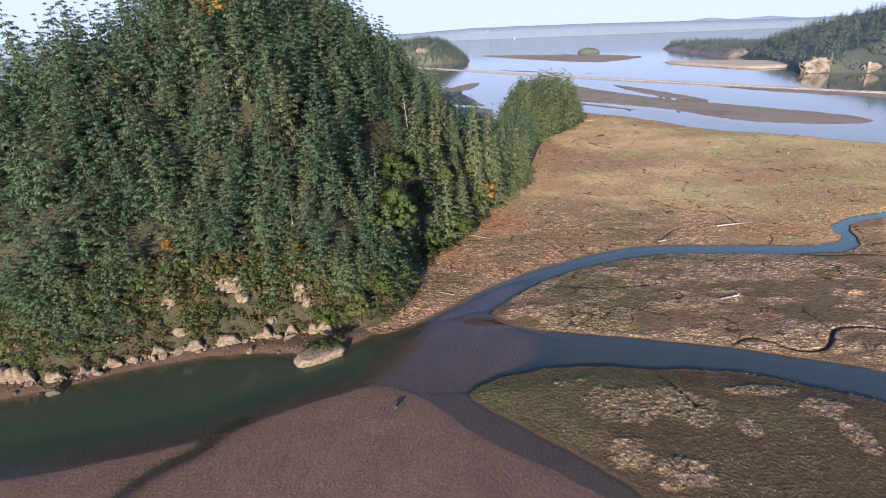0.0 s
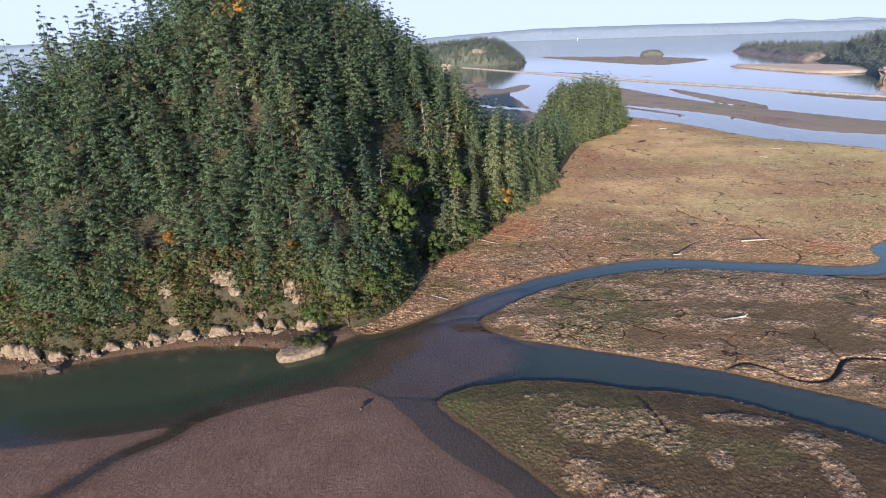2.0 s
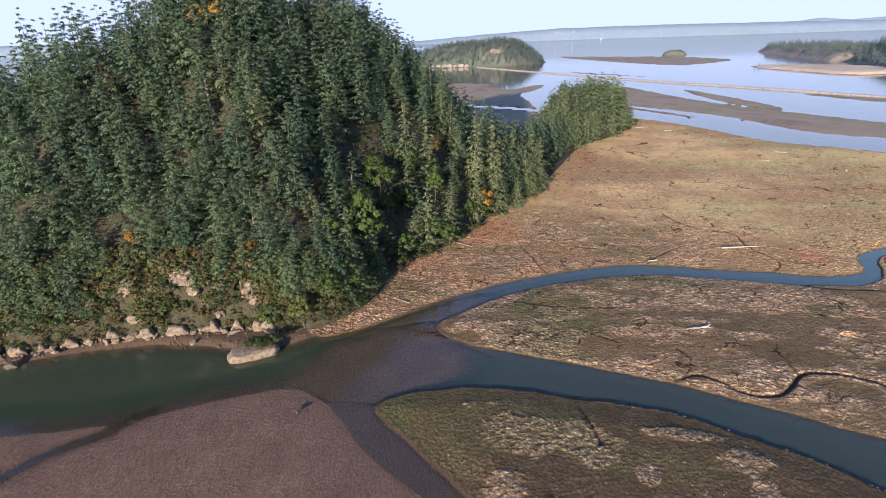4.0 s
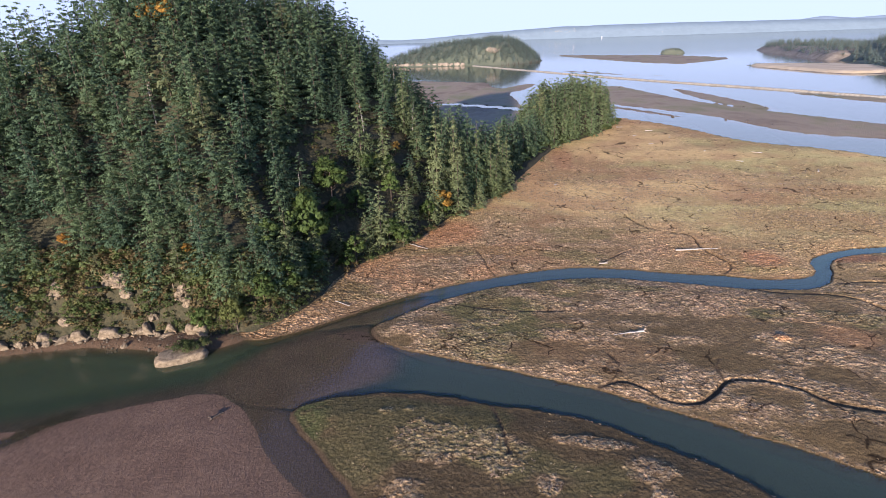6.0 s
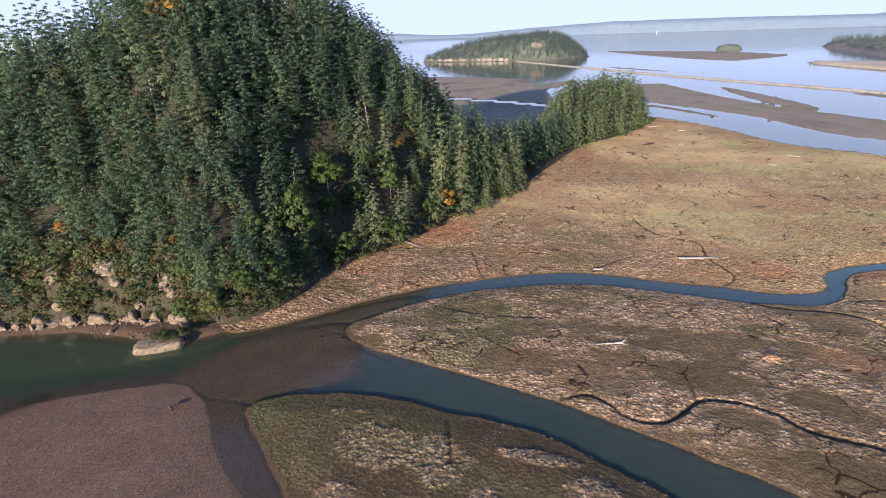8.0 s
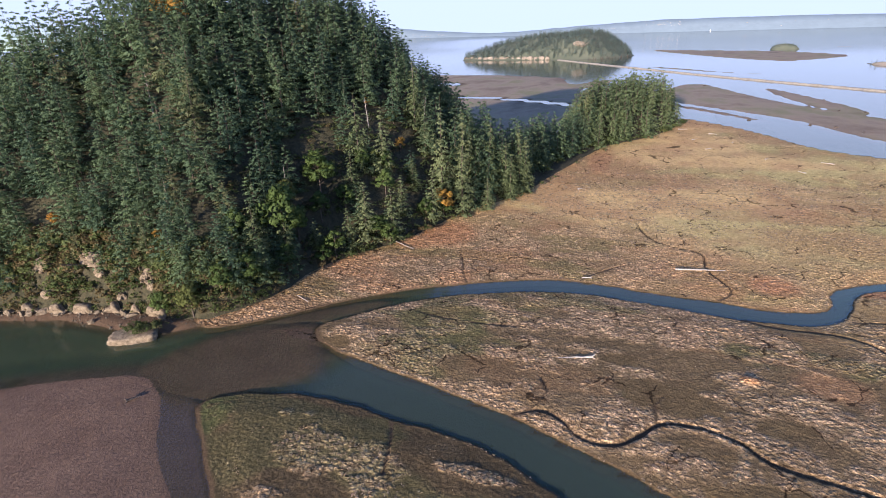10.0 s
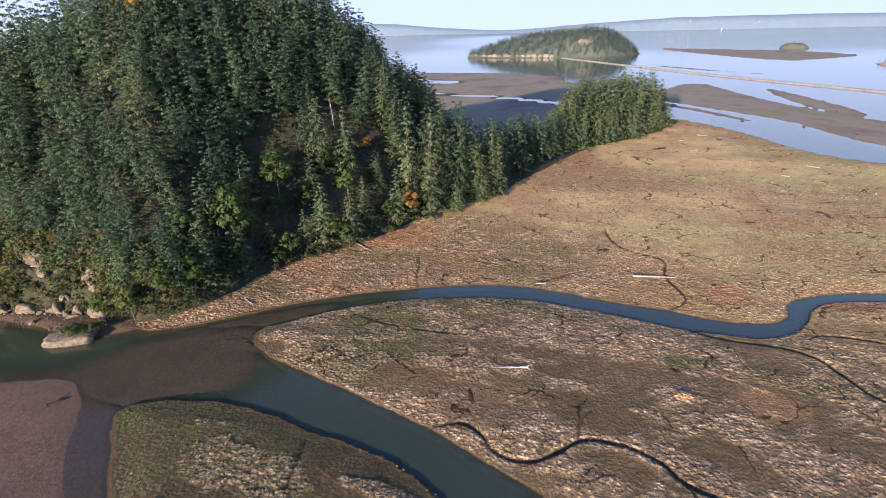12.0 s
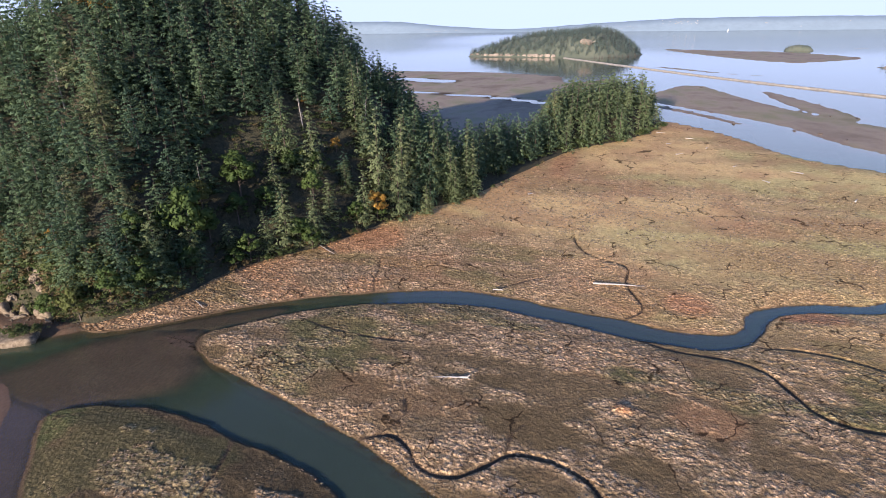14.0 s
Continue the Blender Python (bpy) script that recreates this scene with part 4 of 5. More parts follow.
def mound(name, outline, top, run, mat, label, category, step=12.0, wood=0, tree=1.0, wood_label="", seed=1, lean=1.6, along=((0, 1), (1, 1)), shore=4):
    """An island or headland far off with its wood."""
    p = rounded(outline)
    lo, hi = p.min(0) - 2 * step, p.max(0) + 2 * step
    x, y, quads = sheet(np.arange(lo[0], hi[0], step), np.arange(lo[1], hi[1], step))

    def level(x, y):
        d = inside_distance(x, y, p)
        t = np.clip(d / run, 0, 1)
        return np.where(d > 0, 3 * smooth(0, step, d) + top * (1 - (1 - t) ** lean) * (0.8 + 0.4 * fbm(x / 130, y / 130, 3, seed)) * np.interp(x, [a for a, _ in along], [k for _, k in along]), -3), d
    z, d = level(x, y)
    keep = (d > -1.6 * step)[quads].all(1)
    used = np.unique(quads[keep])
    remap = np.zeros(len(x), int)
    remap[used] = np.arange(len(used))
    me = array_mesh(name, np.stack([x, y, z], 1)[used], remap[quads[keep]], mat)
    me.polygons.foreach_set("use_smooth", np.ones(len(me.polygons), bool))
    ob = tagged(new(name, me), label, category, kind="structure")
    if wood:
        r = np.random.default_rng(seed)
        xs, ys = r.uniform(lo[0], hi[0], wood * 3), r.uniform(lo[1], hi[1], wood * 3)
        zs, ds = level(xs, ys)
        ok = np.flatnonzero(ds > shore)[:wood]
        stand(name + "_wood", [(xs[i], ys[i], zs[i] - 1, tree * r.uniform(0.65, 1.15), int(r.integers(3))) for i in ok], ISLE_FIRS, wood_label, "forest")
    return ob


M_ISLE_SOIL = plain_material("island_soil", (0.055, 0.072, 0.052), (0.115, 0.125, 0.09), 0.02, 0.95)
mound("island", [(-362, 1450), (-300, 1425), (-180, 1420), (-90, 1418), (20, 1450), (92, 1580), (50, 1690), (-120, 1720), (-310, 1590)], 56, 85, M_ISLE_SOIL,
      "long wooded island beyond the tidal flats", "island", 14, 2000, 0.8, "grey-green firs covering the far island", 4, 1.5,
      ((-360, 0.3), (-264, 0.5), (-174, 0.8), (-45, 1.0), (40, 0.85), (90, 0.5)))
mound("headland", [(900, 1700), (760, 1480), (672, 1290), (640, 1150), (600, 1010), (545, 860), (513, 818), (560, 800), (605, 765), (720, 640), (1000, 600), (1500, 1000), (1500, 1700)],
      92, 330, M_ISLE_SOIL, "wooded headland across the water", "headland", 18, 2000, 0.95, "dark firs covering the headland", 6, 1.25)
mound("point", [(735, 1910), (700, 1640), (668, 1420), (640, 1260), (760, 1300), (1000, 1600), (1000, 2000), (800, 2060)], 15, 60, M_BLUFF,
      "low wooded point with a bare reddish bluff", "point", 14, 600, 0.8, "dark firs on the low point", 8, 2.0, ((0, 1), (1, 1)), 10)
mound("sand_spit", [(455, 1180), (500, 1190), (570, 1170), (640, 1080), (640, 980), (566, 925), (512, 918), (480, 1040)], 1.2, 30, M_SAND,
      "low spit of dry yellow sand by the headland", "spit", 8)


def bar_mesh(name, line, half, tall, mat, label, category, step=4.0, seed=3):
    """A long low bank of stones along a line."""
    p = rounded(line, 3, False)
    seg = np.hypot(*np.diff(p, axis=0).T)
    s = np.concatenate([[0], np.cumsum(seg)])
    t = np.arange(0, s[-1], step)
    x, y = np.interp(t, s, p[:, 0]), np.interp(t, s, p[:, 1])
    tx, ty = np.gradient(x), np.gradient(y)
    ln = np.hypot(tx, ty)
    nx, ny = -ty / ln, tx / ln
    r = np.random.default_rng(seed)
    across = np.array([-1.0, -0.6, -0.2, 0.2, 0.6, 1.0])
    lift = np.array([-0.6, 0.6, 1.0, 1.0, 0.6, -0.6])
    v = np.stack([np.stack([x + nx * half * a + r.normal(0, 0.3, len(t)), y + ny * half * a + r.normal(0, 0.3, len(t)), tall * b * r.uniform(0.7, 1.3, len(t)) if b > 0 else np.full(len(t), -1.0)], 1)
                  for a, b in zip(across, lift)], 1).reshape(-1, 3)
    i = (np.arange(len(t) - 1)[:, None] * 6 + np.arange(5)[None]).ravel()
    return tagged(new(name, array_mesh(name, v, np.stack([i, i + 1, i + 7, i + 6], 1), mat)), label, category)


bar_mesh("rock_jetty", [(-90, 1404), (87, 1098), (217, 880), (336, 718), (447, 554), (560, 390), (700, 180)], 4.5, 1.6, M_STONE, "long low rock jetty crossing the shallow bay", "jetty")


def ridge(name, base_y, profile, mat, label, depth=250, seed=2):
    """A far shore: level of the skyline along x."""
    xs = np.arange(profile[0][0], profile[-1][0], 40.0)
    tops = np.interp(xs, [p[0] for p in profile], [p[1] for p in profile])
    tops = tops * (0.965 + 0.07 * fbm(xs / 260, xs * 0, 4, seed)) + 3 * (noise2(xs / 50, xs * 0, seed) - 0.5)
    rows = []
    for a, k in ((0, -0.02), (0.33, 0.33), (0.66, 0.66), (1.0, 1.0), (1.6, 0.3)):
        rows.append(np.stack([xs, base_y + depth * a + 0 * xs, tops * k], 1))
    v = np.stack(rows, 1).reshape(-1, 3)
    i = (np.arange(len(xs) - 1)[:, None] * 5 + np.arange(4)[None]).ravel()
    me = array_mesh(name, v, np.stack([i, i + 5, i + 6, i + 1], 1), mat)
    me.polygons.foreach_set("use_smooth", np.ones(len(me.polygons), bool))
    return tagged(new(name, me), label, "hills", kind="structure")


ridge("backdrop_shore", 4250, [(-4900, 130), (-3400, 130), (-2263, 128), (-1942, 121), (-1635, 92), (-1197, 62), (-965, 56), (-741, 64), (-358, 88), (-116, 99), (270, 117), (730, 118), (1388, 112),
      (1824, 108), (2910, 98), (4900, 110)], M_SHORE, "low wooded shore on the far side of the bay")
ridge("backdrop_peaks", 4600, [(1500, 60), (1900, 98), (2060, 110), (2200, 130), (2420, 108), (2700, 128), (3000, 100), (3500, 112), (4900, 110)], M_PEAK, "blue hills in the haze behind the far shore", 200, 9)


# ---- shore rocks, shrubs, driftwood ----
def rounded_rock(name, seed, stretch, rough, mat, flat):
    """A big worn rock with a level top."""
    bm = bmesh.new()
    bmesh.ops.create_icosphere(bm, subdivisions=4, radius=1.0)
    off = Vector((seed * 7.3, seed * 3.1, seed * 1.7))
    for v in bm.verts:
        n = v.co.normalized()
        q = Vector([math.copysign(abs(a) ** 0.7, a) for a in n])
        k = 1 + rough * noise.noise(n * 1.3 + off) + 0.5 * rough * noise.noise(n * 3.1 + off) + 0.25 * rough * noise.noise(n * 7 + off)
        v.co = Vector((q.x * stretch[0], q.y * stretch[1], q.z * stretch[2])) * k
        if v.co.z > flat * stretch[2]:
            v.co.z = flat * stretch[2] + 0.3 * (v.co.z - flat * stretch[2])
    for f in bm.faces:
        f.smooth = True
    me = bpy.data.meshes.new(name)
    bm.to_mesh(me)
    bm.free()
    me.materials.append(mat)
    return me


def boulder_mesh(name, seed, stretch, rough, mat, detail=2, flat=0.0):
    """A broken block of sandstone: hull of a few corners, its edges worn and its faces pitted."""
    rng = np.random.default_rng(abs(int(seed * 13)) + 5)
    bm = bmesh.new()
    for _ in range(26):
        p = rng.normal(size=3)
        p /= np.linalg.norm(p)
        p = np.sign(p) * abs(p) ** 0.7
        bm.verts.new((p[0] * stretch[0], p[1] * stretch[1], min(p[2], flat or 9) * stretch[2]))
    hull = bmesh.ops.convex_hull(bm, input=bm.verts)
    loose = [v for v in bm.verts if not v.link_faces]
    bmesh.ops.delete(bm, geom=loose, context="VERTS")
    bmesh.ops.bevel(bm, geom=bm.edges[:], offset=0.1 * min(stretch), segments=1, affect="EDGES", profile=0.6)
    bmesh.ops.triangulate(bm, faces=bm.faces[:])
    for _ in range(detail):
        long_edges = [e for e in bm.edges if e.calc_length() > 0.32 * max(stretch)]
        bmesh.ops.subdivide_edges(bm, edges=long_edges, cuts=1)
        bmesh.ops.triangulate(bm, faces=bm.faces[:])
    bm.normal_update()
    off = Vector((seed * 7.3, seed * 3.1, seed * 1.7))
    for v in bm.verts:
        k = rough * 0.5 * (noise.noise(v.co * 0.9 + off) + 0.6 * noise.noise(v.co * 2.2 + off))
        v.co += v.normal * k * min(stretch) * 0.8
    for f in bm.faces:
        f.smooth = False
    me = bpy.data.meshes.new(name)
    bm.to_mesh(me)
    bm.free()
    me.materials.append(mat)
    return me


def build_rocks():
    r = np.random.default_rng(31)
    shapes = [boulder_mesh("boulder", k + 1, s, 0.9, M_ROCK) for k, s in enumerate(((1, 0.7, 0.6), (1.2, 0.8, 0.55), (0.9, 0.9, 0.7), (1.5, 0.7, 0.6), (0.8, 0.6, 0.8)))]
    foot = rounded([(-96, 102), (-82, 100.2), (-74, 103.4), (-66, 108.2), (-55, 111.8), (-46, 114.4), (-41, 115.8), (-35, 117.3), (-29, 118.8), (-19, 118)], 2, False)
    seg = np.concatenate([[0], np.cumsum(np.hypot(*np.diff(foot, axis=0).T))])
    for k in range(80):
        s = r.uniform(0, seg[-1])
        x, y = np.interp(s, seg, foot[:, 0]) + r.normal(0, 0.5), np.interp(s, seg, foot[:, 1]) + r.normal(0.3, 0.9)
        size = float(np.clip(r.lognormal(-0.8, 0.6), 0.2, 1.3)) * 0.95
        ob = new("boulder", shapes[int(r.integers(5))])
        ob.matrix_basis = pose(x, y, 0.9 + 0.25 * size, r.uniform(-10, 10), r.uniform(-10, 10), r.uniform(0, 360))
        ob.scale = (size * r.uniform(0.7, 1.4), size, size * r.uniform(0.7, 1.4))
        tagged(ob, "pale sandstone boulder at the foot of the bank", "boulder", "boulders along the shore")
    # worn ledges of pale stone under the bank
    for s0, s1, tall in ((0, 13, 3.4), (14.5, 19, 2.2), (21, 24, 1.8), (26, 30, 2.2), (32, 34, 1.6), (36, 41, 2.6), (43, 48, 3.0), (50.5, 56, 2.4), (59, 64, 3.0), (66.5, 70, 2.4), (72, 79, 3.4)):
        u = np.arange(s0, min(s1, seg[-1]), 0.32)
        px, py = np.interp(u, seg, foot[:, 0]), np.interp(u, seg, foot[:, 1])
        dx, dy = np.gradient(px), np.gradient(py)
        ln = np.hypot(dx, dy)
        nx, ny = dy / ln, -dx / ln
        ends = smooth(0, 1.2, np.minimum(u - u[0], u[-1] - u))
        crack = smooth(0.30, 0.42, noise2(u / 0.9, u * 0 + s0, 33))
        top = tall * (0.35 + 0.65 * ends) * (0.55 + 0.8 * fbm(u / 2.2, u * 0, 3, 35)) * (0.55 + 0.45 * crack)
        rows = []
        for v, out in ((-0.25, 0.2), (0.1, 0.25), (0.3, 0.15), (0.55, 0.6), (0.8, 0.7), (1.0, 0.45), (1.04, -0.4), (0.95, -1.5)):
            lump = 0.9 * (fbm(u / 1.3, u * 0 + 2.3 * v, 3, 37) - 0.5)
            o = (out + lump) * (0.4 + 0.6 * ends) - 0.5 * (1 - crack)
            rows.append(np.stack([px + nx * o, py + ny * o, 0.75 + top * v + 0.15 * lump], 1))
        m = len(rows)
        v3 = np.stack(rows, 1).reshape(-1, 3)
        i = (np.arange(len(u) - 1)[:, None] * m + np.arange(m - 1)[None]).ravel()
        tagged(new("rock_ledge", array_mesh("rock_ledge", v3, np.stack([i, i + m, i + m + 1, i + 1], 1), M_ROCK)), "worn pale sandstone ledge under the shrubby bank", "rock", "ledges along the shore")
    # bare faces in the bank
    for x, y, turn, sx, sy, sz in ((-58.5, 116.6, 10, 2.3, 1.6, 2.3), (-60.5, 117.6, 40, 1.3, 1.2, 1.6), (-45.5, 121.2, 5, 3.4, 1.6, 2.3), (-42.5, 120.4, 0, 1.8, 1.2, 1.3), (-29, 123.2, 0, 1.6, 1.4, 2.6), (-27.3, 122.3, 30, 1.2, 1.2, 1.5), (-56, 114.2, 0, 1.8, 1.2, 1.3), (-66, 112.5, 0, 1.5, 1.1, 1.0), (-36, 119.6, 0, 1.4, 1.1, 1.1), (-17, 124.5, 0, 1.2, 1.0, 1.0)):
        h, d, c = hill_at(x, y)
        ob = new("outcrop", boulder_mesh("outcrop", 31 + x, (sx, sy, sz), 1.1, M_ROCK, 3))
        ob.matrix_basis = pose(x, y - 0.4, h + 0.5, -18, 0, turn)
        tagged(ob, "bare pale sandstone face in the shrubby bank", "rock", "bare faces in the bank")
    islet = new("shore_rock", rounded_rock("shore_rock", 5, (5.4, 3.0, 2.4), 0.24, M_ROCK, 0.6))
    islet.matrix_basis = pose(-22.0, 109.3, 0.25, 0, 0, 33)
    tagged(islet, "large rounded sandstone rock standing in the channel edge", "rock")
    dark = new("shore_rock", boulder_mesh("shore_rock", 9, (1.6, 1.1, 1.0), 0.35, M_WEED))
    dark.matrix_basis = pose(-77.5, 97.8, 0.5, 0, 0, 30)
    tagged(dark, "dark weedy boulder at the water's edge", "rock")
    small = new("shore_rock", boulder_mesh("shore_rock", 12, (0.9, 0.6, 0.7), 0.3, M_ROCK))
    small.matrix_basis = pose(-39.5, 111.8, 0.6, 0, 0, 50)
    tagged(small, "single pale boulder on the gravel beach", "rock")


build_rocks()


def beach_stones():
    """Loose stones on the gravel beach, past counting."""
    r = np.random.default_rng(37)
    x, y = r.uniform(-110, -8, 9000), r.uniform(90, 124, 9000)
    d, hd = near_distance(x, y, BEACH, 10), near_distance(x, y, HILL_FOOT, 8)
    ok = (d > -0.5) & (hd < 1.0) & (r.random(9000) < 0.25 + 0.5 * smooth(-4, 0, hd))
    x, y = x[ok][:1600], y[ok][:1600]
    n = len(x)
    z = ground(x, y)[0]
    s = np.clip(r.lognormal(-1.9, 0.5, n), 0.07, 0.5)
    turn = r.uniform(0, 6.283, n)
    pts = []
    for k in range(8):
        a, up = turn + (k % 4) * 1.571 + r.normal(0, 0.25, n), k // 4
        rad = s * r.uniform(0.7, 1.3, n) * (0.75 if up else 1.1)
        pts.append(np.stack([x + rad * np.cos(a), y + rad * np.sin(a), z + s * (r.uniform(0.5, 0.9, n) if up else -0.3)], 1))
    v = np.stack(pts, 1).reshape(-1, 3)
    i = np.arange(n)[:, None] * 8
    q = (i[:, :, None] + np.array([[0, 1, 5, 4], [1, 2, 6, 5], [2, 3, 7, 6], [3, 0, 4, 7], [4, 5, 6, 7]])[None]).reshape(-1, 4)
    tagged(new("beach_stones", array_mesh("beach_stones", v, q, M_WEED)), "loose grey and tan stones on the dark beach", "stones", kind="stuff")


beach_stones()

M_DRY = leaf_material("dry_shrub", (0.095, 0.074, 0.034), (0.165, 0.128, 0.062), (0.14, 0.105, 0.05))
M_SHRUB = leaf_material("green_shrub", (0.045, 0.070, 0.022), (0.095, 0.120, 0.042), (0.14, 0.12, 0.05))


def plant_shrubs():
    r = np.random.default_rng(41)
    kinds = {m.name: [Kind("shrub", broad_arrays(r, 3.0, 1.8, 13, 20, 0.21), trunk_arrays(r, 2.0, 0.07, 4, 5, 1.2), m, M_BARK) for _ in range(2)] for m in (M_DRY, M_SHRUB)}
    brush = {m.name: [Kind("shrub", broad_arrays(r, 2.6, 1.9, 8, 12, 0.28), trunk_arrays(r, 1.6, 0.06, 3, 4, 1.0), m, M_BARK) for _ in range(3)] for m in (M_DRY, M_SHRUB)}
    n = 0
    rest = {M_DRY.name: [], M_SHRUB.name: []}
    while n < 2000:
        under = n > 1500
        x, y = (r.uniform(-24, 36), r.uniform(140, 258)) if under else (r.uniform(-97, 2), r.uniform(100, 142))
        h, d, c = hill_at(x, y)
        if not (0 < d < 36 if under else 0.1 < d < 11.5) or any(abs(x - ox) < 1.9 and oy - 3.0 < y < oy + 0.6 for ox, oy in OUTCROPS):
            continue
        n += 1
        dry = r.random() < (0.12 if under else 0.36 if -70 < x < -18 else 0.25)
        s = r.uniform(0.5, 1.0 if under else 0.75 if d < 1.6 else 1.35)
        if n > 190:
            rest[M_DRY.name if dry else M_SHRUB.name].append((x, y, h - 0.25, s, n))
            continue
        kinds[M_DRY.name if dry else M_SHRUB.name][n % 2].plant(x, y, h - 0.25, r.uniform(0, 360), (s * 1.15, s * 1.15, s),
            "dry brown shrub on the steep bank" if dry else "low green shrub on the steep bank", "shrub", "dry shrubs on the bank" if dry else "green shrubs on the bank")
    stand("dry_brush", rest[M_DRY.name], brush[M_DRY.name], "dry brown brush on the steep bank", "brush")
    stand("green_brush", rest[M_SHRUB.name], brush[M_SHRUB.name], "low green brush on the steep bank", "brush")
    for x, y in ((-20.5, 111.2), (-19, 112.2), (-22.5, 110.8), (-17.5, 113), (-19.6, 110.6), (-21.4, 110.0), (-18.2, 111.6), (-23.6, 109.8), (-20.2, 109.6)):
        kinds[M_SHRUB.name][0].plant(x, y, 1.5, r.uniform(0, 360), (1.15, 1.15, 0.75), "low green shrub on the shore rock", "shrub", "shrubs on the shore rock")
    for k in range(70):
        t = r.random()
        x, y = np.interp(t, [0, 0.25, 0.5, 0.75, 1], [2, 18, 30, 50, 72]) + r.uniform(-1.5, 2.5), np.interp(t, [0, 0.25, 0.5, 0.75, 1], [160, 187, 220, 254, 350]) + r.uniform(-4, 4)
        h, d, c = hill_at(x, y)
        if max(d, c) < -2.5:
            continue
        s = r.uniform(0.5, 1.1)
        kinds[M_SHRUB.name if k % 3 else M_DRY.name][k % 2].plant(x, y, max(h - 0.3, 0.7), r.uniform(0, 360), (s, s, s), "low shrub where the wood meets the marsh", "shrub", "shrubs at the marsh edge")
    for k in range(64):
        t = r.random()
        x, y = np.interp(t, [0, 0.3, 0.55, 0.8, 1], [50, 66, 80, 112, 127]) + r.uniform(-3, 1.5), np.interp(t, [0, 0.3, 0.55, 0.8, 1], [290, 354, 377, 424, 470]) + r.uniform(-2, 2)
        s = r.uniform(1.1, 2.1)
        kinds[M_SHRUB.name][k % 2].plant(x, y, max(hill_at(x, y)[0] - 0.4, 0.6), r.uniform(0, 360), (s, s, s * 0.75), "pale willow shrub below the copse", "shrub", "willows below the copse")


plant_shrubs()


def driftwood(x0, y0, x1, y1, r0, r1, z, label, roots=0, seed=1, wood=None):
    """A bleached trunk, tapered, with root stubs at its thick end."""
    rng = np.random.default_rng(seed)
    a, b = np.array([x0, y0, z - 0.2 + r0]), np.array([x1, y1, z - 0.2 + r1 * 0.6])
    u = (b - a) / np.linalg.norm(b - a)
    side = np.array([-u[1], u[0], 0])
    up = np.cross(u, side)
    ob = tagged(new("driftwood_log"), label, "log", "driftwood logs")

    def limb(name, p, q, ra, rb, rings, under=None):
        v, f = [], []
        d = (q - p) / np.linalg.norm(q - p)
        s = np.cross(d, (0.3, 0.2, 1.0))
        s /= np.linalg.norm(s)
        w = np.cross(d, s)
        for k in range(rings + 1):
            t = k / rings
            c = p + (q - p) * t + rng.normal(0, 0.04, 3)
            rad = ra + (rb - ra) * t
            for j in range(8):
                g = 6.283 * j / 8
                rr = rad * rng.uniform(0.85, 1.15)
                v.append(c + s * math.cos(g) * rr + w * math.sin(g) * rr)
        for k in range(rings):
            for j in range(8):
                i, m = k * 8 + j, k * 8 + (j + 1) % 8
                f.append((i, m, m + 8, i + 8))
        v = [tuple(c) for c in v]
        f += [tuple(range(8))[::-1], tuple(range(rings * 8, rings * 8 + 8))]
        child = mesh_object(name, v, f, wood or M_SNAG, under or ob)
        return child
    stem = limb("trunk", a, b, r0, r1, 7)
    for k in range(roots):
        g = 6.283 * k / roots + rng.uniform(-0.3, 0.3)
        tip = a - u * r0 * 1.2 + (side * math.cos(g) + up * math.sin(g)) * r0 * rng.uniform(1.6, 2.6)
        limb("root", a + u * 0.2, tip, r0 * 0.5, r0 * 0.15, 3, stem)
    return ob


driftwood(86.6, 131.8, 79.3, 129.5, 0.36, 0.2, 0.8, "bleached driftwood trunk lying on the marsh", 5, 1)
driftwood(106.5, 186.4, 120.5, 189.6, 0.3, 0.12, 1.0, "long bleached driftwood pole across a marsh creek", 0, 2)
driftwood(-2.6, 89.4, -1.2, 91.6, 0.3, 0.1, 0.45, "small dark stump with roots stuck in the mud bar", 5, 3, M_BARK)
driftwood(15, 186, 24, 181, 0.16, 0.08, 1.1, "grey driftwood log at the edge of the wood", 0, 4)
driftwood(83, 173.6, 80.5, 173, 0.22, 0.15, 1.1, "pale driftwood stub on the creek bank", 3, 5)
driftwood(10, 137.5, 3, 141, 0.12, 0.06, 1.0, "thin grey driftwood on the marsh edge", 0, 6)
for k, (x, y, g, ln) in enumerate(((133, 372, 0.9, 6), (150, 395, 1.3, 5), (122, 440, 0.4, 6), (118, 452, 1.9, 5), (160, 350, 1.1, 4), (190, 345, 2.5, 6), (200, 300, 1.2, 5), (140, 425, 0.0, 5), (128, 402, 0.9, 5),
                                   (172, 322, 2.2, 4), (70, 268, 1.0, 3))):
    driftwood(x, y, x + ln * math.cos(g), y + ln * math.sin(g), 0.26, 0.12, 1.1, "pale driftwood log on the far marsh", 4, 20 + k)


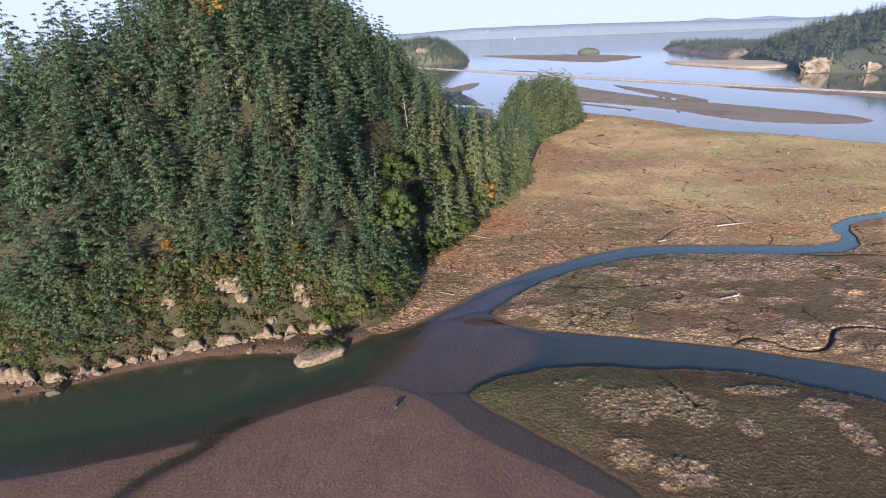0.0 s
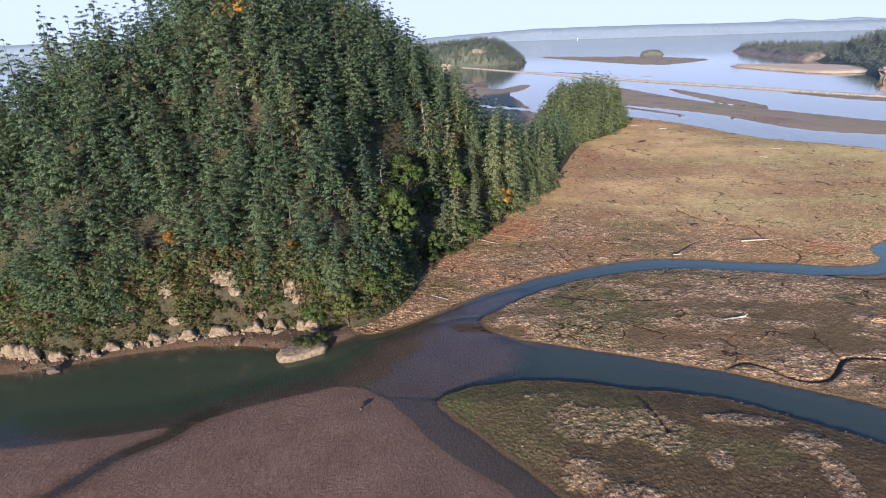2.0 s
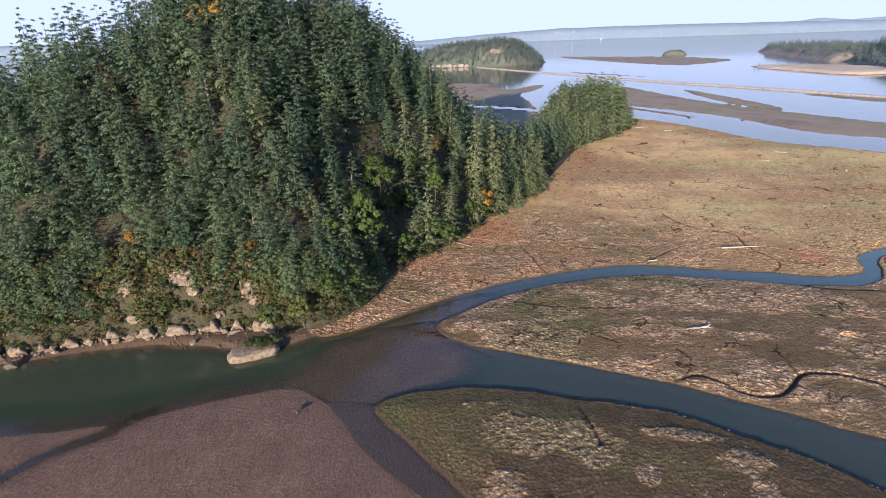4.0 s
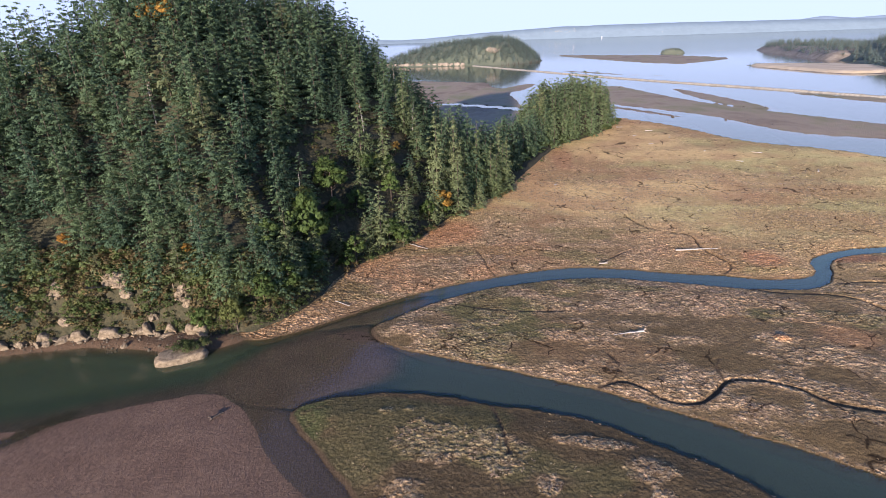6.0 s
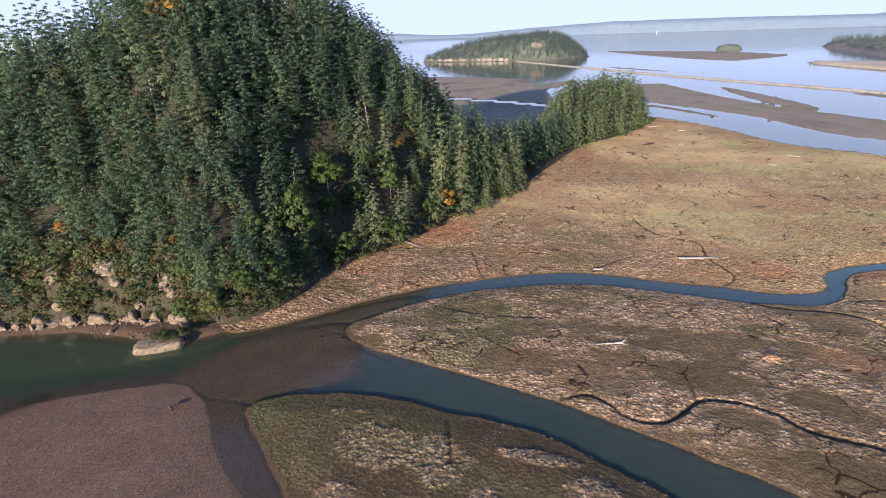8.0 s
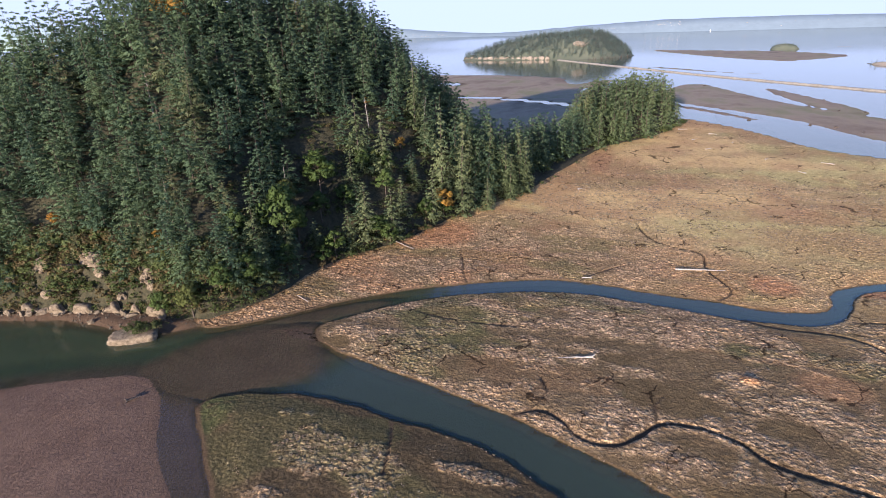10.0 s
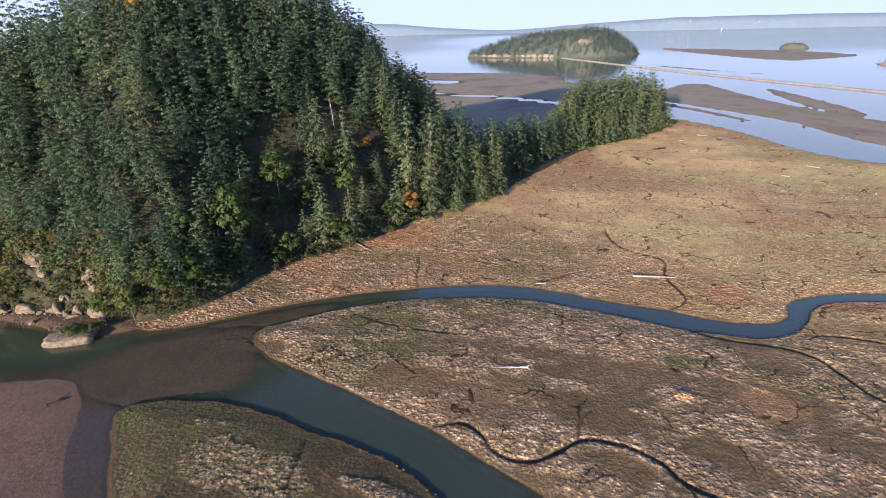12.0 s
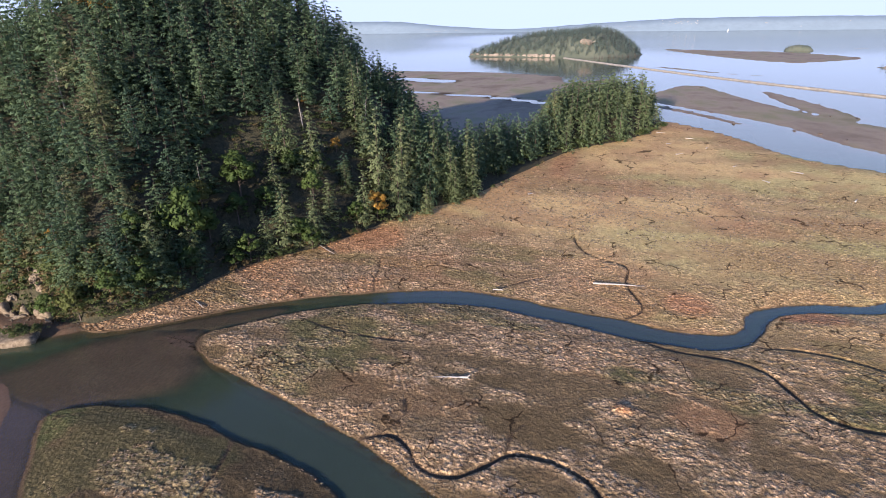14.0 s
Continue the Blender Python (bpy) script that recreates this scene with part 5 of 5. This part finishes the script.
# ---- dead trees ----
def build_snags():
    r = np.random.default_rng(61)
    for x, y, tall in ((-52, 158, 14), (-14, 168, 12), (-6, 214, 13), (-44, 205, 16), (-62, 212, 18), (8, 236, 16), (-2, 252, 17), (-33, 138, 10)):
        h, d, c = hill_at(x, y)
        ob = tagged(new("dead_tree"), "bare grey dead trunk standing among the firs", "tree", "dead trees")
        v, q, _ = trunk_arrays(r, tall, 0.22, 6)
        t = new("trunk", array_mesh("trunk", v, q, M_SNAG))
        t.parent = ob
        for k in range(9):
            z, a, ln = tall * (0.25 + 0.07 * k), r.uniform(0, 360), r.uniform(0.7, 1.7) * (1.3 - 0.09 * k)
            bv, bq, _ = trunk_arrays(r, ln, 0.07, 4)
            limb = new("branch", array_mesh("branch", bv, bq, M_SNAG))
            limb.parent = t
            limb.matrix_basis = pose(0, 0, z, 0, r.uniform(55, 85), a)
        ob.matrix_basis = pose(x, y, h - 0.3, r.uniform(-4, 4), r.uniform(-4, 4), r.uniform(0, 360))


build_snags()


# ---- marsh plants ----
def build_tussocks():
    """Clumps of dead grass: small tents of straw, past counting."""
    r = np.random.default_rng(51)
    n = 420000
    x, y = r.uniform(-8, 200, n), 62 + 250 * r.random(n) ** 1.4
    marsh = np.full(n, -12.0)
    for p in (MARSH_NEAR, MARSH_MID, MARSH_FAR):
        marsh = np.maximum(marsh, near_distance(x, y, p, 12))
    mask, patch = raft_mask(x, y, near_distance(x, y, MARSH_NEAR, 12))
    t = tussock(x, y)
    for pts, w, level in CREEKS:
        marsh = np.where(line_distance(x, y, pts) < w + 0.7, -1, marsh)
    hd = near_distance(x, y, HILL_FOOT, 8)
    for cx, cy, rx, ry, amp in RED:
        mask = mask * (1 - 0.75 * amp * smooth(1.25, 0.7, np.hypot((x - cx) / rx, (y - cy) / ry)))
    ok = (marsh > 0.15) & (hd < 0) & (r.random(n) < np.where(marsh < 0.15, 0.0, (np.maximum(mask, 0.45 * ((marsh < 0.9) & (x + y > 160))) * smooth(0.25, 0.6, t) + 0.008) * (0.55 + 0.45 * smooth(215, 170, y)) * smooth(350, 235, y)))
    x, y = x[ok][:36000], y[ok][:36000]
    z = ground(x, y)[0]
    n = len(x)
    a = r.normal(0.25, 0.9, n)
    ln, wd, ht = r.uniform(0.14, 0.36, n), r.uniform(0.1, 0.22, n), r.uniform(0.012, 0.045, n)
    big = 1 + 0.9 * smooth(190, 260, y)
    ln, wd, ht = ln * big, wd * big, ht * big
    ca, sa = np.cos(a), np.sin(a)
    base = np.stack([x, y, z - 0.05], 1)
    u, v = np.stack([ca * ln, sa * ln, 0 * x], 1), np.stack([-sa * wd, ca * wd, 0 * x], 1)
    top = base + np.stack([r.normal(0, 0.1, n), r.normal(0, 0.1, n), ht + 0.06], 1)
    p = np.stack([base - u - v, base + u - v, top + u * 0.6, top - u * 0.6, base + u + v, base - u + v], 1).reshape(-1, 3)
    i = np.arange(n) * 6
    q = np.stack([np.stack([i, i + 1, i + 2, i + 3], 1), np.stack([i + 3, i + 2, i + 4, i + 5], 1)], 1).reshape(-1, 4)
    tagged(new("marsh_grass", array_mesh("marsh_grass", p, q, M_STRAW)), "pale dead tussock grass thick on the marsh", "grass", kind="stuff")


def straw_material():
    m, n, l = material("dead_tussock")
    island = n.new("ShaderNodeNewGeometry").outputs["Random Per Island"]
    broad = texture(n, l, 0.13, 3, 0.6)
    a = ramp(n, l, island, [(0.0, (0.165, 0.118, 0.072)), (0.5, (0.25, 0.184, 0.117)), (1.0, (0.37, 0.285, 0.19))])
    b = blend(n, l, 1.0, a, ramp(n, l, broad, [(0.35, (1.05, 0.92, 0.85)), (0.65, (0.85, 0.92, 0.75))]), "MULTIPLY")
    return finish(m, n, l, b, 0.9, None)


M_STRAW = straw_material()
build_tussocks()


# ---- across the bay ----
def build_far_things():
    r = np.random.default_rng(71)
    for x, y, z, turn, size, label in ((545, 815, 3, 12, (25, 12, 19), "bare pale bluff face below the headland wood"), (600, 783, 3, 8, (15, 8, 10), "small bare bluff above the water"),
                                       (-50, 1462, 34, 0, (15, 7, 7), "bare pale slope among the island firs"), (-118, 1444, 17, 0, (11, 6, 5), "pale clearing among the island firs")):
        ob = new("bluff", boulder_mesh("bluff", 3 + x, size, 1.0, M_BLUFF, 3))
        ob.matrix_basis = pose(x, y, z, -12, 0, turn)
        tagged(ob, label, "bluff")
    for k in range(16):
        t = k / 15
        x, y = -335 + 215 * t, np.interp(t, [0, 0.25, 1], [1447, 1428, 1421])
        s = r.uniform(4, 7)
        ob = new("sea_cliff", boulder_mesh("sea_cliff", 50 + k, (s * 1.3, s * 0.7, s * 0.9), 0.5, M_BLUFF, 1))
        ob.matrix_basis = pose(x, y + 3, 3, 0, 0, r.uniform(-20, 20))
        tagged(ob, "pale rock cliff at the island's waterline", "cliff", "cliffs of the island")
    mound("islet", [(440, 1850), (480, 1835), (520, 1850), (515, 1890), (450, 1890)], 12, 25, M_ISLE_SOIL, "small brown islet on a mudflat in the bay", "islet", 6, 60, 0.35, "low scrub on the islet", 12)
    # houses on the far shore
    wall = array_mesh("wall", np.array([(-8, -5, 0), (8, -5, 0), (8, 5, 0), (-8, 5, 0), (-8, -5, 7), (8, -5, 7), (8, 5, 7), (-8, 5, 7)], float),
                      np.array([(0, 1, 5, 4), (1, 2, 6, 5), (2, 3, 7, 6), (3, 0, 4, 7)]), M_PALE)
    roof = bpy.data.meshes.new("roof")
    roof.from_pydata([(-9, -6, 6.6), (9, -6, 6.6), (9, 6, 6.6), (-9, 6, 6.6), (-9, 0, 11), (9, 0, 11)], [], [(0, 1, 5, 4), (2, 3, 4, 5), (0, 4, 3), (1, 2, 5), (0, 3, 2, 1)])
    roof.materials.append(M_STONE)
    for k in range(56):
        x0, x1, z0, z1 = ((120, 360, 76, 104), (-1680, -1380, 36, 62), (700, 1500, 50, 90), (-300, 100, 50, 70))[(0, 0, 0, 1, 1, 2, 3, 0)[k % 8]]
        x, z = r.uniform(x0, x1), r.uniform(z0, z1)
        ob = tagged(new("house"), "white house on the wooded far shore", "house", "houses on the far shore")
        for nm, me in (("wall", wall), ("roof", roof)):
            new(nm, me).parent = ob
        ob.matrix_basis = pose(x, 4250 + 250 * z / float(np.interp(x, [-1635, -1197, -358, 270, 1500], [92, 62, 88, 117, 112])) - 4, z - 3, 0, 0, r.uniform(-40, 40))
        s = r.uniform(0.22, 0.45)
        ob.scale = (s, s, s)
    tower = new("white_tower", array_mesh("white_tower", np.array([(-4, -4, -8), (4, -4, -8), (4, 4, -8), (-4, 4, -8), (-3, -3, 18), (3, -3, 18), (3, 3, 18), (-3, 3, 18)], float),
                                          np.array([(0, 1, 5, 4), (1, 2, 6, 5), (2, 3, 7, 6), (3, 0, 4, 7), (4, 5, 6, 7)]), M_WHITE))
    tower.matrix_basis = pose(538, 4300, 30)
    tower.scale = (0.6, 0.6, 0.6)
    tagged(tower, "narrow white tower on the far shore", "tower")
    # pilings off the island, and stakes on the flats
    v, q, _ = trunk_arrays(np.random.default_rng(1), 7, 0.55, 6)
    pile = array_mesh("piling", v, q, M_BARK)
    for k in range(26):
        t = k / 25
        ob = new("piling", pile)
        ob.matrix_basis = pose(-20 + 95 * t + r.normal(0, 3), 1405 + 120 * t + r.normal(0, 6), -1)
        tagged(ob, "dark wooden piling standing in the shallows", "piling", "pilings off the island")
    for k, (x, y, s) in enumerate(((176, 500, 1.0), (252, 560, 1.0), (268, 552, 1.3), (262, 640, 0.8), (170, 770, 1.6), (225, 470, 1.2), (236, 452, 1.0), (212, 480, 0.8))):
        ob = new("stump", boulder_mesh("stump", 80 + k, (1.5 * s, 0.7 * s, 0.6 * s), 0.9, M_BARK, 1))
        ob.matrix_basis = pose(x, y, 0.35 * s, 0, 0, r.uniform(0, 180))
        tagged(ob, "dark stranded stump on the mudflat", "stump")
    for x, y, s in ((470, 1158, 1.4), (476, 1152, 1.0), (464, 1162, 1.1)):
        ISLE_FIRS[0].plant(x, y, 0.3, 20, (0.5 * s, 0.5 * s, 0.4 * s), "lone dark tree at the tip of the sand spit", "tree", "trees on the spit")


build_far_things()
